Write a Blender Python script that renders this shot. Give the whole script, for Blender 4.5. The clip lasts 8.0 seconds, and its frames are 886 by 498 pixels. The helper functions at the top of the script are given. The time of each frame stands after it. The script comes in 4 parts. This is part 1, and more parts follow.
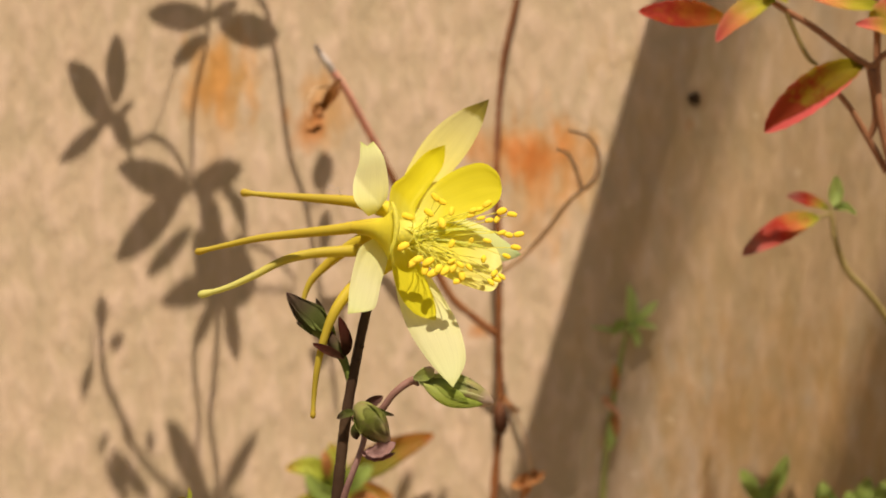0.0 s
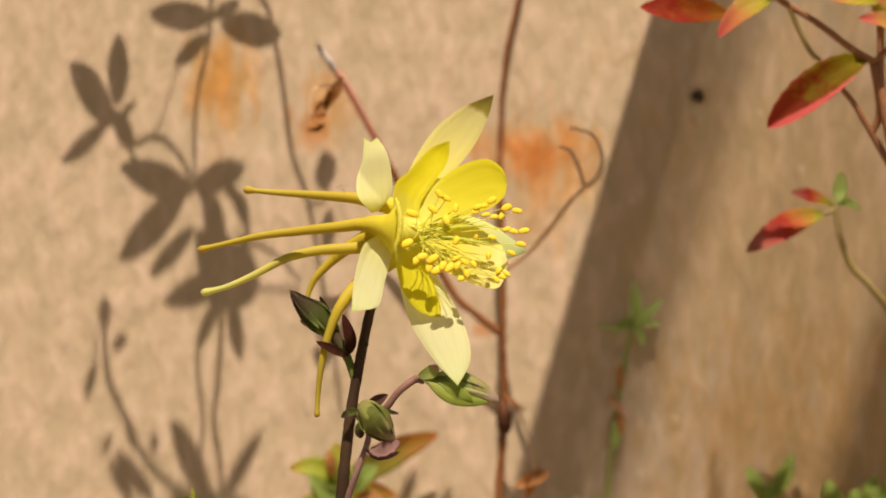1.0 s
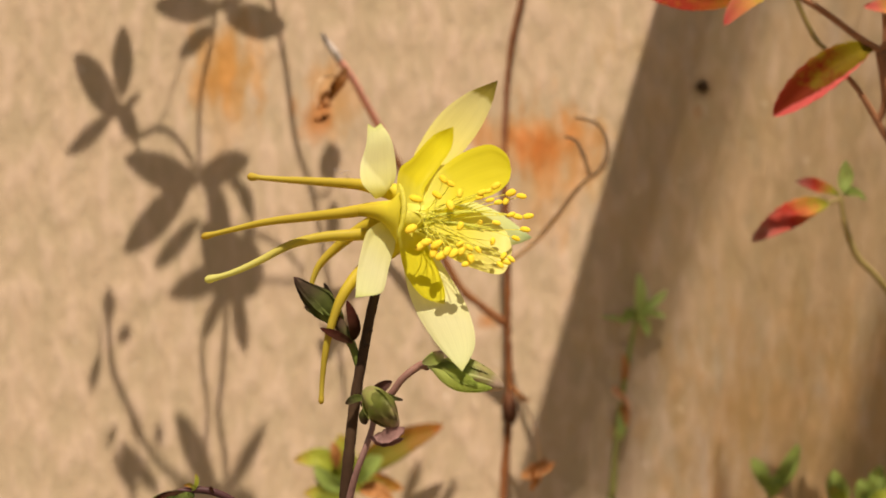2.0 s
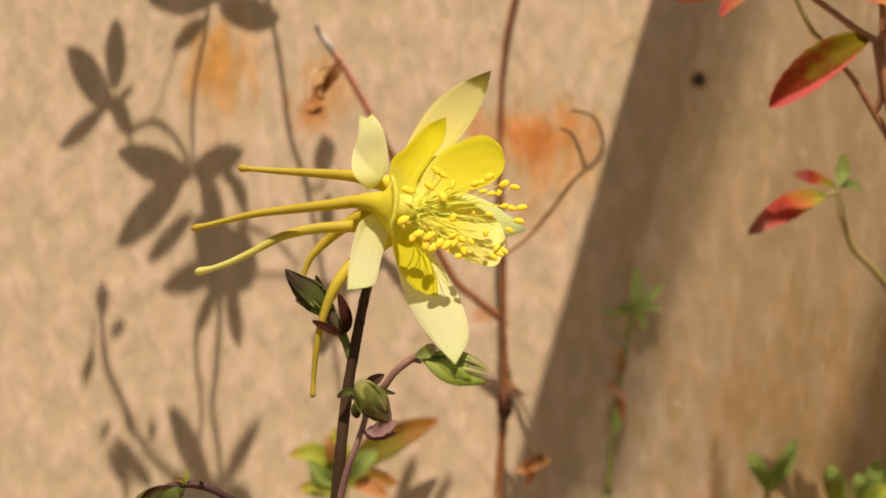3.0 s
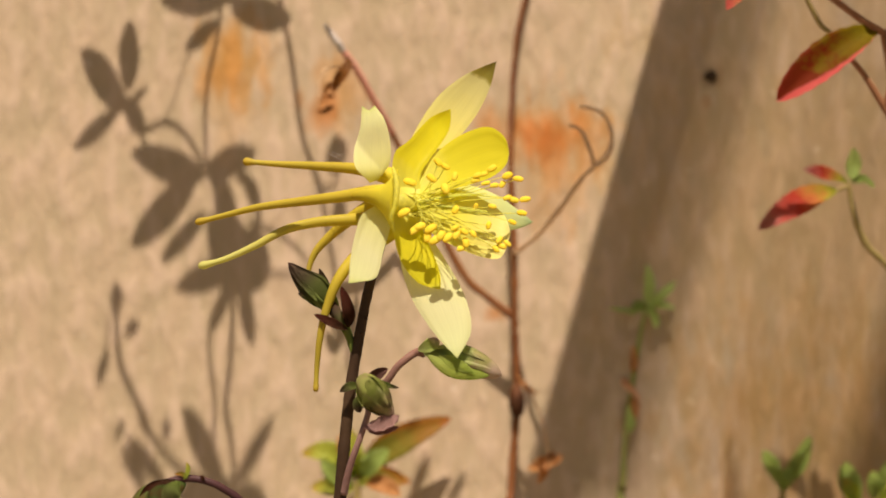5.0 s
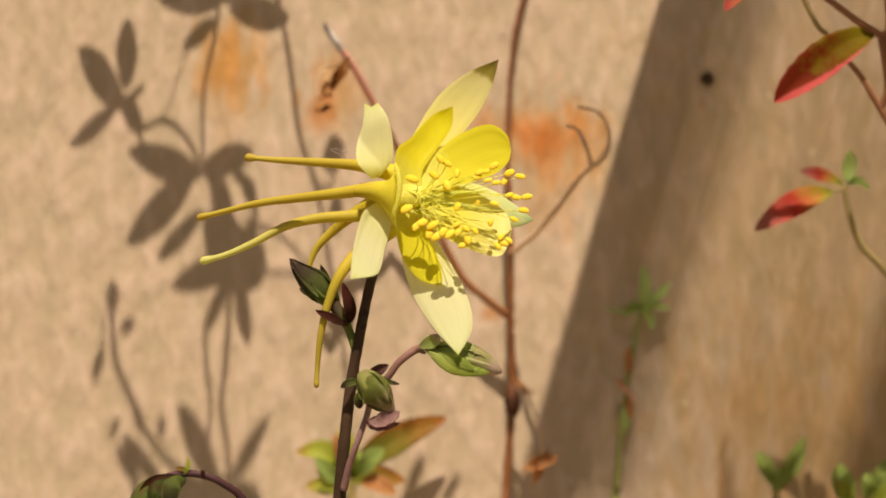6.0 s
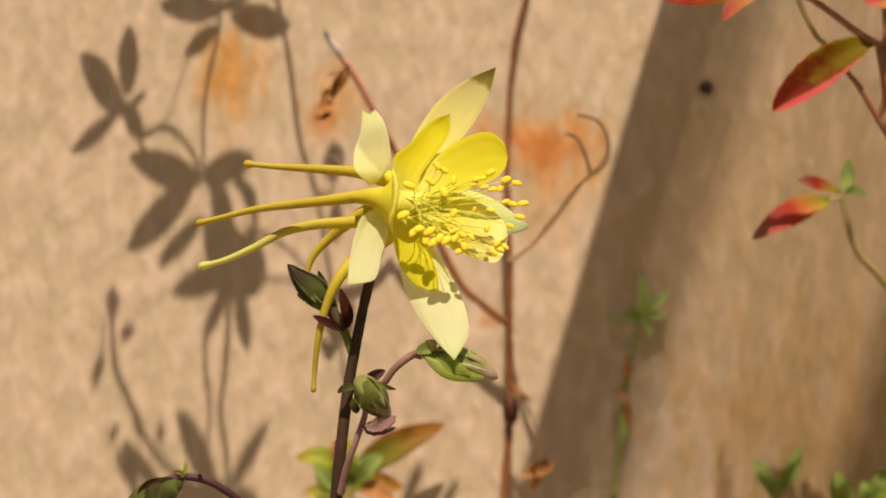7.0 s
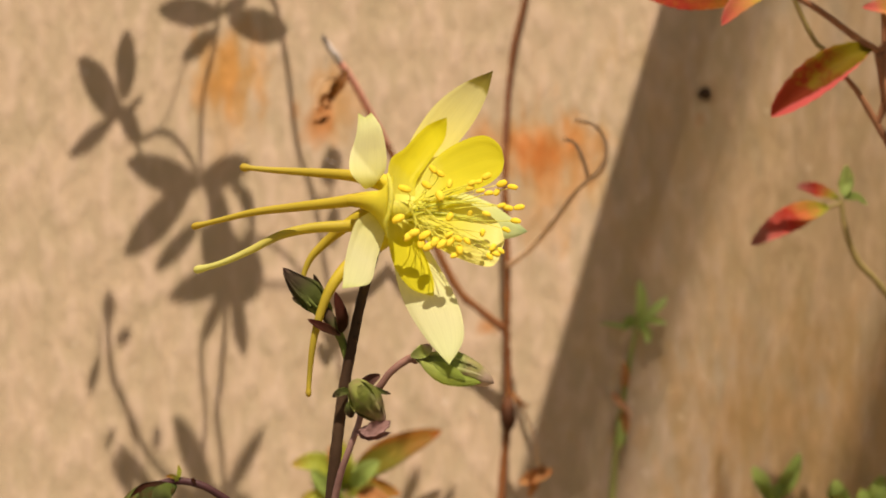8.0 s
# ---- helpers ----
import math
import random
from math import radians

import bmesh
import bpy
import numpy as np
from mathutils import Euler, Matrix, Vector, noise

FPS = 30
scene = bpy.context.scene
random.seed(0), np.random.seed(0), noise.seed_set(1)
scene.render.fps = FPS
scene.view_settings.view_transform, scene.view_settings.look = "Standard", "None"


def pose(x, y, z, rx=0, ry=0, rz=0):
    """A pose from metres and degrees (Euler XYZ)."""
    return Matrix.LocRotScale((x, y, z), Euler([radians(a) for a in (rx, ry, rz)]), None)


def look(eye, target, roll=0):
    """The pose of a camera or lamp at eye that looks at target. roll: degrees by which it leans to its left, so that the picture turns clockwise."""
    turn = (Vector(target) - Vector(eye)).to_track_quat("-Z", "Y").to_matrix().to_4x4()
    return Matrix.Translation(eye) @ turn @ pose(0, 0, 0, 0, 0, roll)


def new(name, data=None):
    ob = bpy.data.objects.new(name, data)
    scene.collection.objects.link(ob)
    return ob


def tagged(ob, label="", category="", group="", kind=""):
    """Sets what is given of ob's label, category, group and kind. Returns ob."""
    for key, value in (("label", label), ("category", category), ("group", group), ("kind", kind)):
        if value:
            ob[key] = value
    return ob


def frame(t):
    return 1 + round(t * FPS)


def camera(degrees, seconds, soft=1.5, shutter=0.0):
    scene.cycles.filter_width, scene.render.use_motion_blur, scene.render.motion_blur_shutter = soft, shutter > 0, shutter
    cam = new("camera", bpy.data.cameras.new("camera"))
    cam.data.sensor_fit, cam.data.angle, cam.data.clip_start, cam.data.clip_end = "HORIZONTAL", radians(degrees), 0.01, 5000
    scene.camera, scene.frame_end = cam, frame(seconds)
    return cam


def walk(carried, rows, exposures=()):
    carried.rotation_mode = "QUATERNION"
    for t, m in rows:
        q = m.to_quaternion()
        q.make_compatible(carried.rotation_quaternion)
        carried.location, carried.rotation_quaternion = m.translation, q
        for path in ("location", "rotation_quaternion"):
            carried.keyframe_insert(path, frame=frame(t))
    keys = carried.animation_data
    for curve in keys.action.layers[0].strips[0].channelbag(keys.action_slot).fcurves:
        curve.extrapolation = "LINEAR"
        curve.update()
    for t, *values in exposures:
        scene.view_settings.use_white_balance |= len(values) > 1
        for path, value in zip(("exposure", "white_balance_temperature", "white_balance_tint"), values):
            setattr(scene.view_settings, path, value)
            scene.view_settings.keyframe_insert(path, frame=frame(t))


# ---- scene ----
cam = camera(32, 8.0, soft=1.8)
# handheld camera, half a metre from the wall
PATH = [
    (0, (0.00058, -0.56948, 0.50129), (-0.00077, 1.43052, 0.49841), 0.12),
    (0.5, (0.00209, -0.56896, 0.50067), (0.00600, 1.43104, 0.50677), -0.03),
    (1, (0.00229, -0.56808, 0.49917), (-0.00949, 1.43192, 0.50224), -0.16),
    (1.5, (0.00001, -0.56891, 0.49581), (-0.01120, 1.43109, 0.50630), -0.21),
    (3, (0.00199, -0.56466, 0.49247), (-0.00852, 1.43534, 0.49976), -0.28),
    (3.5, (0.00746, -0.56749, 0.48995), (-0.02268, 1.43251, 0.51189), -0.28),
    (4, (0.01433, -0.56664, 0.48898), (-0.04793, 1.43336, 0.51646), -0.59),
    (4.5, (0.01300, -0.56420, 0.48781), (-0.04923, 1.43580, 0.51131), -0.60),
    (6, (0.00764, -0.56577, 0.48401), (-0.03370, 1.43423, 0.51950), -0.16),
    (6.5, (0.00736, -0.56561, 0.48232), (-0.03385, 1.43439, 0.52141), 0.00),
    (7, (0.00821, -0.56763, 0.48305), (-0.03409, 1.43237, 0.53136), 0.09),
    (7.5, (0.01135, -0.56717, 0.48046), (-0.05000, 1.43283, 0.53909), -0.21),
    (8, (0.00920, -0.56598, 0.48174), (-0.03365, 1.43402, 0.54200), 0.26),
]
walk(cam, [(t, look(eye, target, roll)) for t, eye, target, roll in PATH], exposures=[(0.0, 0.62, 7700, 9.0), (8.0, 0.62, 7700, 9.0)])
# shallow depth of field: the flower is sharp, the wall soft
cam.data.dof.use_dof = True
cam.data.dof.focus_distance = 0.405
cam.data.dof.aperture_fstop = 9.0

# ---- light ----
SUN = Vector((0.02, -0.5, 1.0)).normalized()
world = bpy.data.worlds.new("sky")
scene.world = world
world.use_nodes = True
wn = world.node_tree.nodes
sky = wn.new("ShaderNodeTexSky")
sky.sky_type, sky.sun_disc = "NISHITA", False
sky.sun_elevation = math.asin(SUN.z)
sky.sun_rotation = math.atan2(SUN.x, SUN.y)
wn["Background"].inputs["Strength"].default_value = 0.030
world.node_tree.links.new(sky.outputs["Color"], wn["Background"].inputs["Color"])
sun_data = bpy.data.lights.new("sun", "SUN")
sun_data.energy, sun_data.angle, sun_data.color = 4.4, radians(0.53), (1.0, 0.915, 0.855)
sun = new("sun", sun_data)
sun.matrix_world = look(SUN * 5, (0, 0, 0))


# ---- materials ----
def nodes_of(name):
    mat = bpy.data.materials.new(name)
    mat.use_nodes = True
    nt = mat.node_tree
    return mat, nt, nt.nodes["Principled BSDF"]


def add(nt, kind, **values):
    node = nt.nodes.new(kind)
    for key, value in values.items():
        node.inputs[key].default_value = value
    return node


def ramp(nt, source, stops):
    node = nt.nodes.new("ShaderNodeValToRGB")
    while len(node.color_ramp.elements) < len(stops):
        node.color_ramp.elements.new(0.5)
    for element, (at, colour) in zip(node.color_ramp.elements, stops):
        element.position = at
        element.color = (*colour, 1) if len(colour) == 3 else colour
    nt.links.new(source, node.inputs["Fac"])
    return node.outputs["Color"]


def mix(nt, kind, fac, a, b):
    node = nt.nodes.new("ShaderNodeMix")
    node.data_type, node.blend_type = "RGBA", kind
    for socket, value in ((node.inputs[0], fac), (node.inputs[6], a), (node.inputs[7], b)):
        if isinstance(value, bpy.types.NodeSocket):
            nt.links.new(value, socket)
        elif isinstance(value, (int, float)):
            socket.default_value = value
        else:
            socket.default_value = (*value, 1)
    return node.outputs[2]


def noise_of(nt, coord, scale, detail=4.0, rough=0.6, distort=0.0):
    node = add(nt, "ShaderNodeTexNoise", Scale=scale, Detail=detail, Roughness=rough, Distortion=distort)
    nt.links.new(coord, node.inputs["Vector"])
    return node.outputs["Fac"]


def relief(nt, height, strength, distance, bsdf):
    bump = add(nt, "ShaderNodeBump", Strength=strength, Distance=distance)
    nt.links.new(height, bump.inputs["Height"])
    nt.links.new(bump.outputs["Normal"], bsdf.inputs["Normal"])


def wall_material():
    """Rough weathered tan boarding, with rust stains that ran down from old nails, and a painted brown shade tint at
    the right.
    """
    mat, nt, bsdf = nodes_of("weathered_wall")
    coord = nt.nodes.new("ShaderNodeTexCoord").outputs["Object"]
    grain = add(nt, "ShaderNodeMapping", Rotation=(0, radians(16), 0), Scale=(1, 1, 0.42))
    nt.links.new(coord, grain.inputs["Vector"])
    g = grain.outputs["Vector"]
    broad = noise_of(nt, g, 38, 3)
    fine = noise_of(nt, g, 420, 4, 0.65)
    lumps = noise_of(nt, g, 170, 1.5, 0.45)
    col = ramp(nt, broad, [(0.3, (0.448, 0.338, 0.222)), (0.7, (0.512, 0.374, 0.262))])
    tone = noise_of(nt, g, 120, 3, 0.5)
    col = mix(nt, "MIX", ramp(nt, tone, [(0.38, (0.6, 0.6, 0.6)), (0.60, (0, 0, 0))]), col, (0.405, 0.318, 0.205))
    col = mix(nt, "MIX", ramp(nt, lumps, [(0.48, (0, 0, 0)), (0.66, (0.52, 0.52, 0.52))]), col, (0.608, 0.450, 0.345))
    streak = add(nt, "ShaderNodeMapping", Rotation=(0, radians(15), 0), Scale=(1, 1, 0.05))
    nt.links.new(coord, streak.inputs["Vector"])
    col = mix(nt, "MULTIPLY", 0.16, col, ramp(nt, noise_of(nt, streak.outputs["Vector"], 60, 4, 0.6), [(0.35, (0.78, 0.75, 0.72)), (0.6, (1.0, 1.0, 1.0))]))
    col = mix(nt, "MULTIPLY", 0.22, col, ramp(nt, fine, [(0.3, (0.74, 0.72, 0.70)), (0.6, (1.0, 1.0, 1.0))]))
    # scattered pale specks
    col = mix(nt, "MIX", ramp(nt, noise_of(nt, coord, 150, 1, 0.4), [(0.73, (0, 0, 0)), (0.80, (0.45, 0.45, 0.45))]), col, (0.66, 0.55, 0.46))
    drip = add(nt, "ShaderNodeMapping", Rotation=(0, radians(6), 0), Scale=(1, 1, 0.3))
    nt.links.new(coord, drip.inputs["Vector"])
    blur = noise_of(nt, drip.outputs["Vector"], 130, 5, 0.65)
    for centre, size, colour, amount in STAINS_AND_SHADE:
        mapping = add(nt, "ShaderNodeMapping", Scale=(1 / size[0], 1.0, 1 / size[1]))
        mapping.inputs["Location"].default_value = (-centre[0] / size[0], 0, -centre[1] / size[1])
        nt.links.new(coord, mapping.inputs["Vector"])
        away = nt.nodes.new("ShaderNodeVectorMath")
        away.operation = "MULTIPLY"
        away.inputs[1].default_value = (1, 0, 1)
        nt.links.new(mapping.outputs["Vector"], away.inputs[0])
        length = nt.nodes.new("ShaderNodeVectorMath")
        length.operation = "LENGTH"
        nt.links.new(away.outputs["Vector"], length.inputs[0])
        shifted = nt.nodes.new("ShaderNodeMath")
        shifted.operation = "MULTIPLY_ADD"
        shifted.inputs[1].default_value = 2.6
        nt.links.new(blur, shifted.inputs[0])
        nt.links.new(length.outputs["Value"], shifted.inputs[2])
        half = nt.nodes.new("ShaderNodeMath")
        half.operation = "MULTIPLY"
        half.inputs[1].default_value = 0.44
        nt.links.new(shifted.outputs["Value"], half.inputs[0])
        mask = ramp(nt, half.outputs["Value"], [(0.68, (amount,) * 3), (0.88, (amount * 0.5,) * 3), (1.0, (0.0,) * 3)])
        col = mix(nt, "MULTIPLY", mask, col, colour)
    nt.links.new(col, bsdf.inputs["Base Color"])
    bsdf.inputs["Roughness"].default_value = 0.9
    height = nt.nodes.new("ShaderNodeMath")
    height.operation = "MULTIPLY_ADD"
    height.inputs[1].default_value = 0.35
    nt.links.new(fine, height.inputs[0])
    nt.links.new(lumps, height.inputs[2])
    relief(nt, height.outputs["Value"], 0.75, 0.0020, bsdf)
    return mat


def earth_material(name, dark, light, scale):
    mat, nt, bsdf = nodes_of(name)
    coord = nt.nodes.new("ShaderNodeTexCoord").outputs["Object"]
    col = ramp(nt, noise_of(nt, coord, scale, 6, 0.7), [(0.3, dark), (0.7, light)])
    nt.links.new(col, bsdf.inputs["Base Color"])
    bsdf.inputs["Roughness"].default_value = 0.95
    relief(nt, noise_of(nt, coord, scale * 5, 5, 0.7), 0.6, 0.01, bsdf)
    return mat


def blade_material(name, along, through_light, gloss=0.45, vein=0.25, blotch=0.3, blotch_colour=None, half_colour=None):
    """A thin leaf or petal: colours from base to tip, veins, blotches, and light that shines through."""
    mat, nt, bsdf = nodes_of(name)
    uv = nt.nodes.new("ShaderNodeTexCoord")
    split = nt.nodes.new("ShaderNodeSeparateXYZ")
    nt.links.new(uv.outputs["UV"], split.inputs["Vector"])
    wobble = noise_of(nt, uv.outputs["Object"], 160, 3)
    shift = nt.nodes.new("ShaderNodeMath")
    shift.operation = "MULTIPLY_ADD"
    shift.inputs[1].default_value = blotch
    nt.links.new(wobble, shift.inputs[0])
    less = nt.nodes.new("ShaderNodeMath")
    less.operation = "SUBTRACT"
    less.inputs[1].default_value = blotch * 0.5
    nt.links.new(split.outputs["X"], less.inputs[0])
    nt.links.new(less.outputs["Value"], shift.inputs[2])
    col = ramp(nt, shift.outputs["Value"], along)
    stretch = add(nt, "ShaderNodeMapping", Scale=(1.5, 26, 1))
    nt.links.new(uv.outputs["UV"], stretch.inputs["Vector"])
    veins = noise_of(nt, stretch.outputs["Vector"], 1.0, 3, 0.6)
    col = mix(nt, "MULTIPLY", vein, col, ramp(nt, veins, [(0.35, (0.6, 0.6, 0.5)), (0.6, (1, 1, 1))]))
    if blotch_colour:
        patch = noise_of(nt, uv.outputs["Object"], 240, 4, 0.6)
        col = mix(nt, "MIX", ramp(nt, patch, [(0.5, (0, 0, 0)), (0.62, (0.8, 0.8, 0.8))]), col, blotch_colour)
    if half_colour:
        # one half of the blade, beside the midrib, is of another colour
        edge = nt.nodes.new("ShaderNodeMath")
        edge.operation = "MULTIPLY_ADD"
        edge.inputs[1].default_value = 0.25
        nt.links.new(wobble, edge.inputs[0])
        taper = nt.nodes.new("ShaderNodeMath")
        taper.operation = "MULTIPLY_ADD"
        taper.inputs[1].default_value = -0.5
        nt.links.new(split.outputs["X"], taper.inputs[0])
        nt.links.new(split.outputs["Y"], taper.inputs[2])
        nt.links.new(taper.outputs["Value"], edge.inputs[2])
        col = mix(nt, "MIX", ramp(nt, edge.outputs["Value"], [(0.02, (0.95, 0.95, 0.95)), (0.08, (0, 0, 0))]), col, half_colour)
    nt.links.new(col, bsdf.inputs["Base Color"])
    bsdf.inputs["Roughness"].default_value = gloss
    bsdf.inputs["Specular IOR Level"].default_value = 0.15
    relief(nt, veins, 0.25, 0.0003, bsdf)
    thin = nt.nodes.new("ShaderNodeBsdfTranslucent")
    nt.links.new(col, thin.inputs["Color"])
    both = nt.nodes.new("ShaderNodeMixShader")
    both.inputs[0].default_value = through_light
    nt.links.new(bsdf.outputs["BSDF"], both.inputs[1])
    nt.links.new(thin.outputs["BSDF"], both.inputs[2])
    nt.links.new(both.outputs["Shader"], nt.nodes["Material Output"].inputs["Surface"])
    return mat


def stem_material(name, dark, light, scale=300, gloss=0.5, glow=0.0):
    mat, nt, bsdf = nodes_of(name)
    coord = nt.nodes.new("ShaderNodeTexCoord").outputs["Object"]
    wide = noise_of(nt, coord, scale * 0.15, 3)
    tight = noise_of(nt, coord, scale * 2.5, 4)
    col = ramp(nt, wide, [(0.35, dark), (0.65, light)])
    col = mix(nt, "MULTIPLY", 0.5, col, ramp(nt, tight, [(0.3, (0.6, 0.6, 0.6)), (0.6, (1, 1, 1))]))
    nt.links.new(col, bsdf.inputs["Base Color"])
    bsdf.inputs["Roughness"].default_value = gloss
    bsdf.inputs["Specular IOR Level"].default_value = 0.14
    relief(nt, tight, 0.3, 0.0004, bsdf)
    if glow:
        thin = nt.nodes.new("ShaderNodeBsdfTranslucent")
        nt.links.new(col, thin.inputs["Color"])
        both = nt.nodes.new("ShaderNodeMixShader")
        both.inputs[0].default_value = glow
        nt.links.new(bsdf.outputs["BSDF"], both.inputs[1])
        nt.links.new(thin.outputs["BSDF"], both.inputs[2])
        nt.links.new(both.outputs["Shader"], nt.nodes["Material Output"].inputs["Surface"])
    return mat


# rust stains: centre (x, z), half size, colour by which the wall is tinted, strength
STAINS_AND_SHADE = [
    ((-0.08211, 0, 0.56445), (0.018, 0.019), (1.0, 0.70, 0.32), 1.0),
    ((-0.08315, 0, 0.55236), (0.014, 0.024), (1.0, 0.84, 0.60), 0.6),
    ((-0.04417, 0, 0.55132), (0.013, 0.018), (1.0, 0.74, 0.44), 0.9),
    ((0.02635, 0, 0.53498), (0.016, 0.014), (1.0, 0.80, 0.58), 0.8),
    ((0.04041, 0, 0.53537), (0.020, 0.017), (0.98, 0.75, 0.52), 1.0),
    ((0.03421, 0, 0.53808), (0.028, 0.011), (1.0, 0.86, 0.68), 0.8),
    ((0.03337, 0, 0.52461), (0.014, 0.032), (1.0, 0.80, 0.58), 0.9),
    ((0.04287, 0, 0.52666), (0.014, 0.022), (1.0, 0.86, 0.66), 0.9),
    ((0.01725, 0, 0.54039), (0.014, 0.010), (1.0, 0.78, 0.56), 0.8),
    ((0.01379, 0, 0.47064), (0.0046, 0.0042), (0.85, 0.55, 0.32), 1.0),
]
# first two: warm shade painted on the right; rest: darker weathering of the boards
STAINS_AND_SHADE += [
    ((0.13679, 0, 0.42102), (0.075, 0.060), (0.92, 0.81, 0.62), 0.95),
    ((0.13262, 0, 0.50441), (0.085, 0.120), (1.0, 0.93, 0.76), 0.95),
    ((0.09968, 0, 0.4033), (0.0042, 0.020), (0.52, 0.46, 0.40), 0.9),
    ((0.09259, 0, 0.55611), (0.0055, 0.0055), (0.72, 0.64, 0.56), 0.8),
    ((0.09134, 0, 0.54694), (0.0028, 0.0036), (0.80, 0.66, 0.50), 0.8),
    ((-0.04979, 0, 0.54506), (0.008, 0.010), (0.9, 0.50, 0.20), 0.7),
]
STAINS_AND_SHADE = [((c[0], c[2]), size, colour, amount) for c, size, colour, amount in STAINS_AND_SHADE]
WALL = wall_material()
SOIL = earth_material("pale_gravel", (0.170, 0.130, 0.078), (0.255, 0.198, 0.120), 9.0)
TIMBER = stem_material("sawn_timber", (0.22, 0.14, 0.08), (0.34, 0.23, 0.14), 60, 0.7)
KNOT = stem_material("dark_knot", (0.03, 0.018, 0.01), (0.07, 0.042, 0.022), 300, 0.8)
MAUVE_STALK = stem_material("mauve_stalk", (0.20, 0.105, 0.095), (0.33, 0.20, 0.18), 250, 0.4)
LILAC = stem_material("lilac_bract", (0.34, 0.19, 0.17), (0.46, 0.29, 0.27), 300, 0.6)
DARK_PURPLE = stem_material("dark_purple_stalk", (0.055, 0.022, 0.024), (0.10, 0.045, 0.045), 250, 0.5)
NODE = stem_material("dark_node", (0.07, 0.026, 0.012), (0.15, 0.055, 0.022), 400, 0.7)
WEED_STEM = stem_material("weed_stem", (0.20, 0.24, 0.06), (0.32, 0.30, 0.11), 160, 0.6)
WITHERED = blade_material("withered_leaf", [(0.0, (0.20, 0.08, 0.025)), (1.0, (0.44, 0.19, 0.055))], 0.2, vein=0.5, blotch=0.8)
PALE_LEAF = blade_material("pale_leaf", [(0.0, (0.56, 0.68, 0.26)), (1.0, (0.66, 0.80, 0.36))], 0.4, vein=0.3)
PEACH_LEAF = blade_material("peach_dry_leaf", [(0.0, (0.62, 0.30, 0.13)), (1.0, (0.86, 0.56, 0.36))], 0.25, vein=0.4, blotch=0.5)
FRESH = blade_material("fresh_bract", [(0.0, (0.46, 0.50, 0.17)), (0.5, (0.45, 0.53, 0.12)), (1.0, (0.36, 0.45, 0.10))], 0.4, vein=0.25)
SEPAL = blade_material("sepal", [(0.0, (0.72, 0.70, 0.14)), (0.22, (0.78, 0.79, 0.34)), (0.60, (0.82, 0.83, 0.48)), (0.88, (0.77, 0.81, 0.42)), (0.97, (0.70, 0.75, 0.31)), (1.0, (0.50, 0.58, 0.20))], 0.5, gloss=0.5, vein=0.16, blotch=0.1)
SEPAL_TIPPED = blade_material("sepal_tipped", [(0.0, (0.74, 0.66, 0.10)), (0.35, (0.78, 0.72, 0.22)), (0.76, (0.80, 0.76, 0.34)), (0.80, (0.42, 0.37, 0.08)), (0.93, (0.26, 0.22, 0.05)), (1.0, (0.12, 0.09, 0.03))], 0.45, gloss=0.5, vein=0.16, blotch=0.16)
PETAL = blade_material("petal", [(0.0, (0.80, 0.78, 0.20)), (0.3, (0.77, 0.71, 0.05)), (0.85, (0.78, 0.72, 0.045)), (1.0, (0.85, 0.80, 0.13))], 0.54, gloss=0.42, vein=0.12, blotch=0.2)
# petal colours again, with sunlight painted in as paler tones towards the tip
PETAL_LIT = blade_material("lit_petal", [(0.0, (0.80, 0.78, 0.20)), (0.35, (0.80, 0.75, 0.09)), (0.65, (0.85, 0.81, 0.24)), (1.0, (0.88, 0.85, 0.38))], 0.54, gloss=0.42, vein=0.12, blotch=0.2)
SEPAL_GREEN = blade_material("sepal_green_tip", [(0.0, (0.70, 0.72, 0.20)), (0.5, (0.66, 0.72, 0.30)), (0.8, (0.52, 0.62, 0.30)), (1.0, (0.26, 0.36, 0.18))], 0.4, gloss=0.55, vein=0.15, blotch=0.1)
THROAT = blade_material("throat", [(0.0, (0.80, 0.75, 0.12)), (0.6, (0.84, 0.82, 0.24)), (1.0, (0.74, 0.76, 0.12))], 0.5, gloss=0.4, vein=0.12, blotch=0.3)
SPUR_PALE = blade_material("pale_spur", [(0.0, (0.76, 0.66, 0.08)), (0.2, (0.60, 0.48, 0.06)), (0.5, (0.56, 0.46, 0.07)), (0.8, (0.66, 0.63, 0.20)), (1.0, (0.68, 0.66, 0.22))], 0.4, gloss=0.45, vein=0.2, blotch=0.1)
SPUR = blade_material("spur", [(0.0, (0.78, 0.67, 0.07)), (0.16, (0.62, 0.49, 0.05)), (0.5, (0.53, 0.405, 0.05)), (0.9, (0.57, 0.45, 0.07)), (1.0, (0.54, 0.38, 0.05))], 0.36, gloss=0.5, vein=0.2, blotch=0.1)
TUBE = stem_material("flower_tube", (0.80, 0.75, 0.10), (0.84, 0.80, 0.18), 400, 0.45, 0.55)
PETAL_BACK = blade_material("petal_back", [(0.0, (0.82, 0.75, 0.085)), (0.45, (0.76, 0.66, 0.07)), (1.0, (0.62, 0.49, 0.05))], 0.5, gloss=0.42, vein=0.06, blotch=0.05)
ANTHER = stem_material("anther", (0.90, 0.66, 0.045), (0.95, 0.75, 0.08), 900, 0.6, 0.3)
FILAMENT = stem_material("filament", (0.86, 0.84, 0.16), (0.92, 0.90, 0.24), 700, 0.45, 0.6)
STYLE = stem_material("style", (0.80, 0.82, 0.18), (0.86, 0.88, 0.26), 700, 0.4, 0.55)
STEM = stem_material("columbine_stem", (0.045, 0.024, 0.014), (0.085, 0.050, 0.028), 200, 0.6)
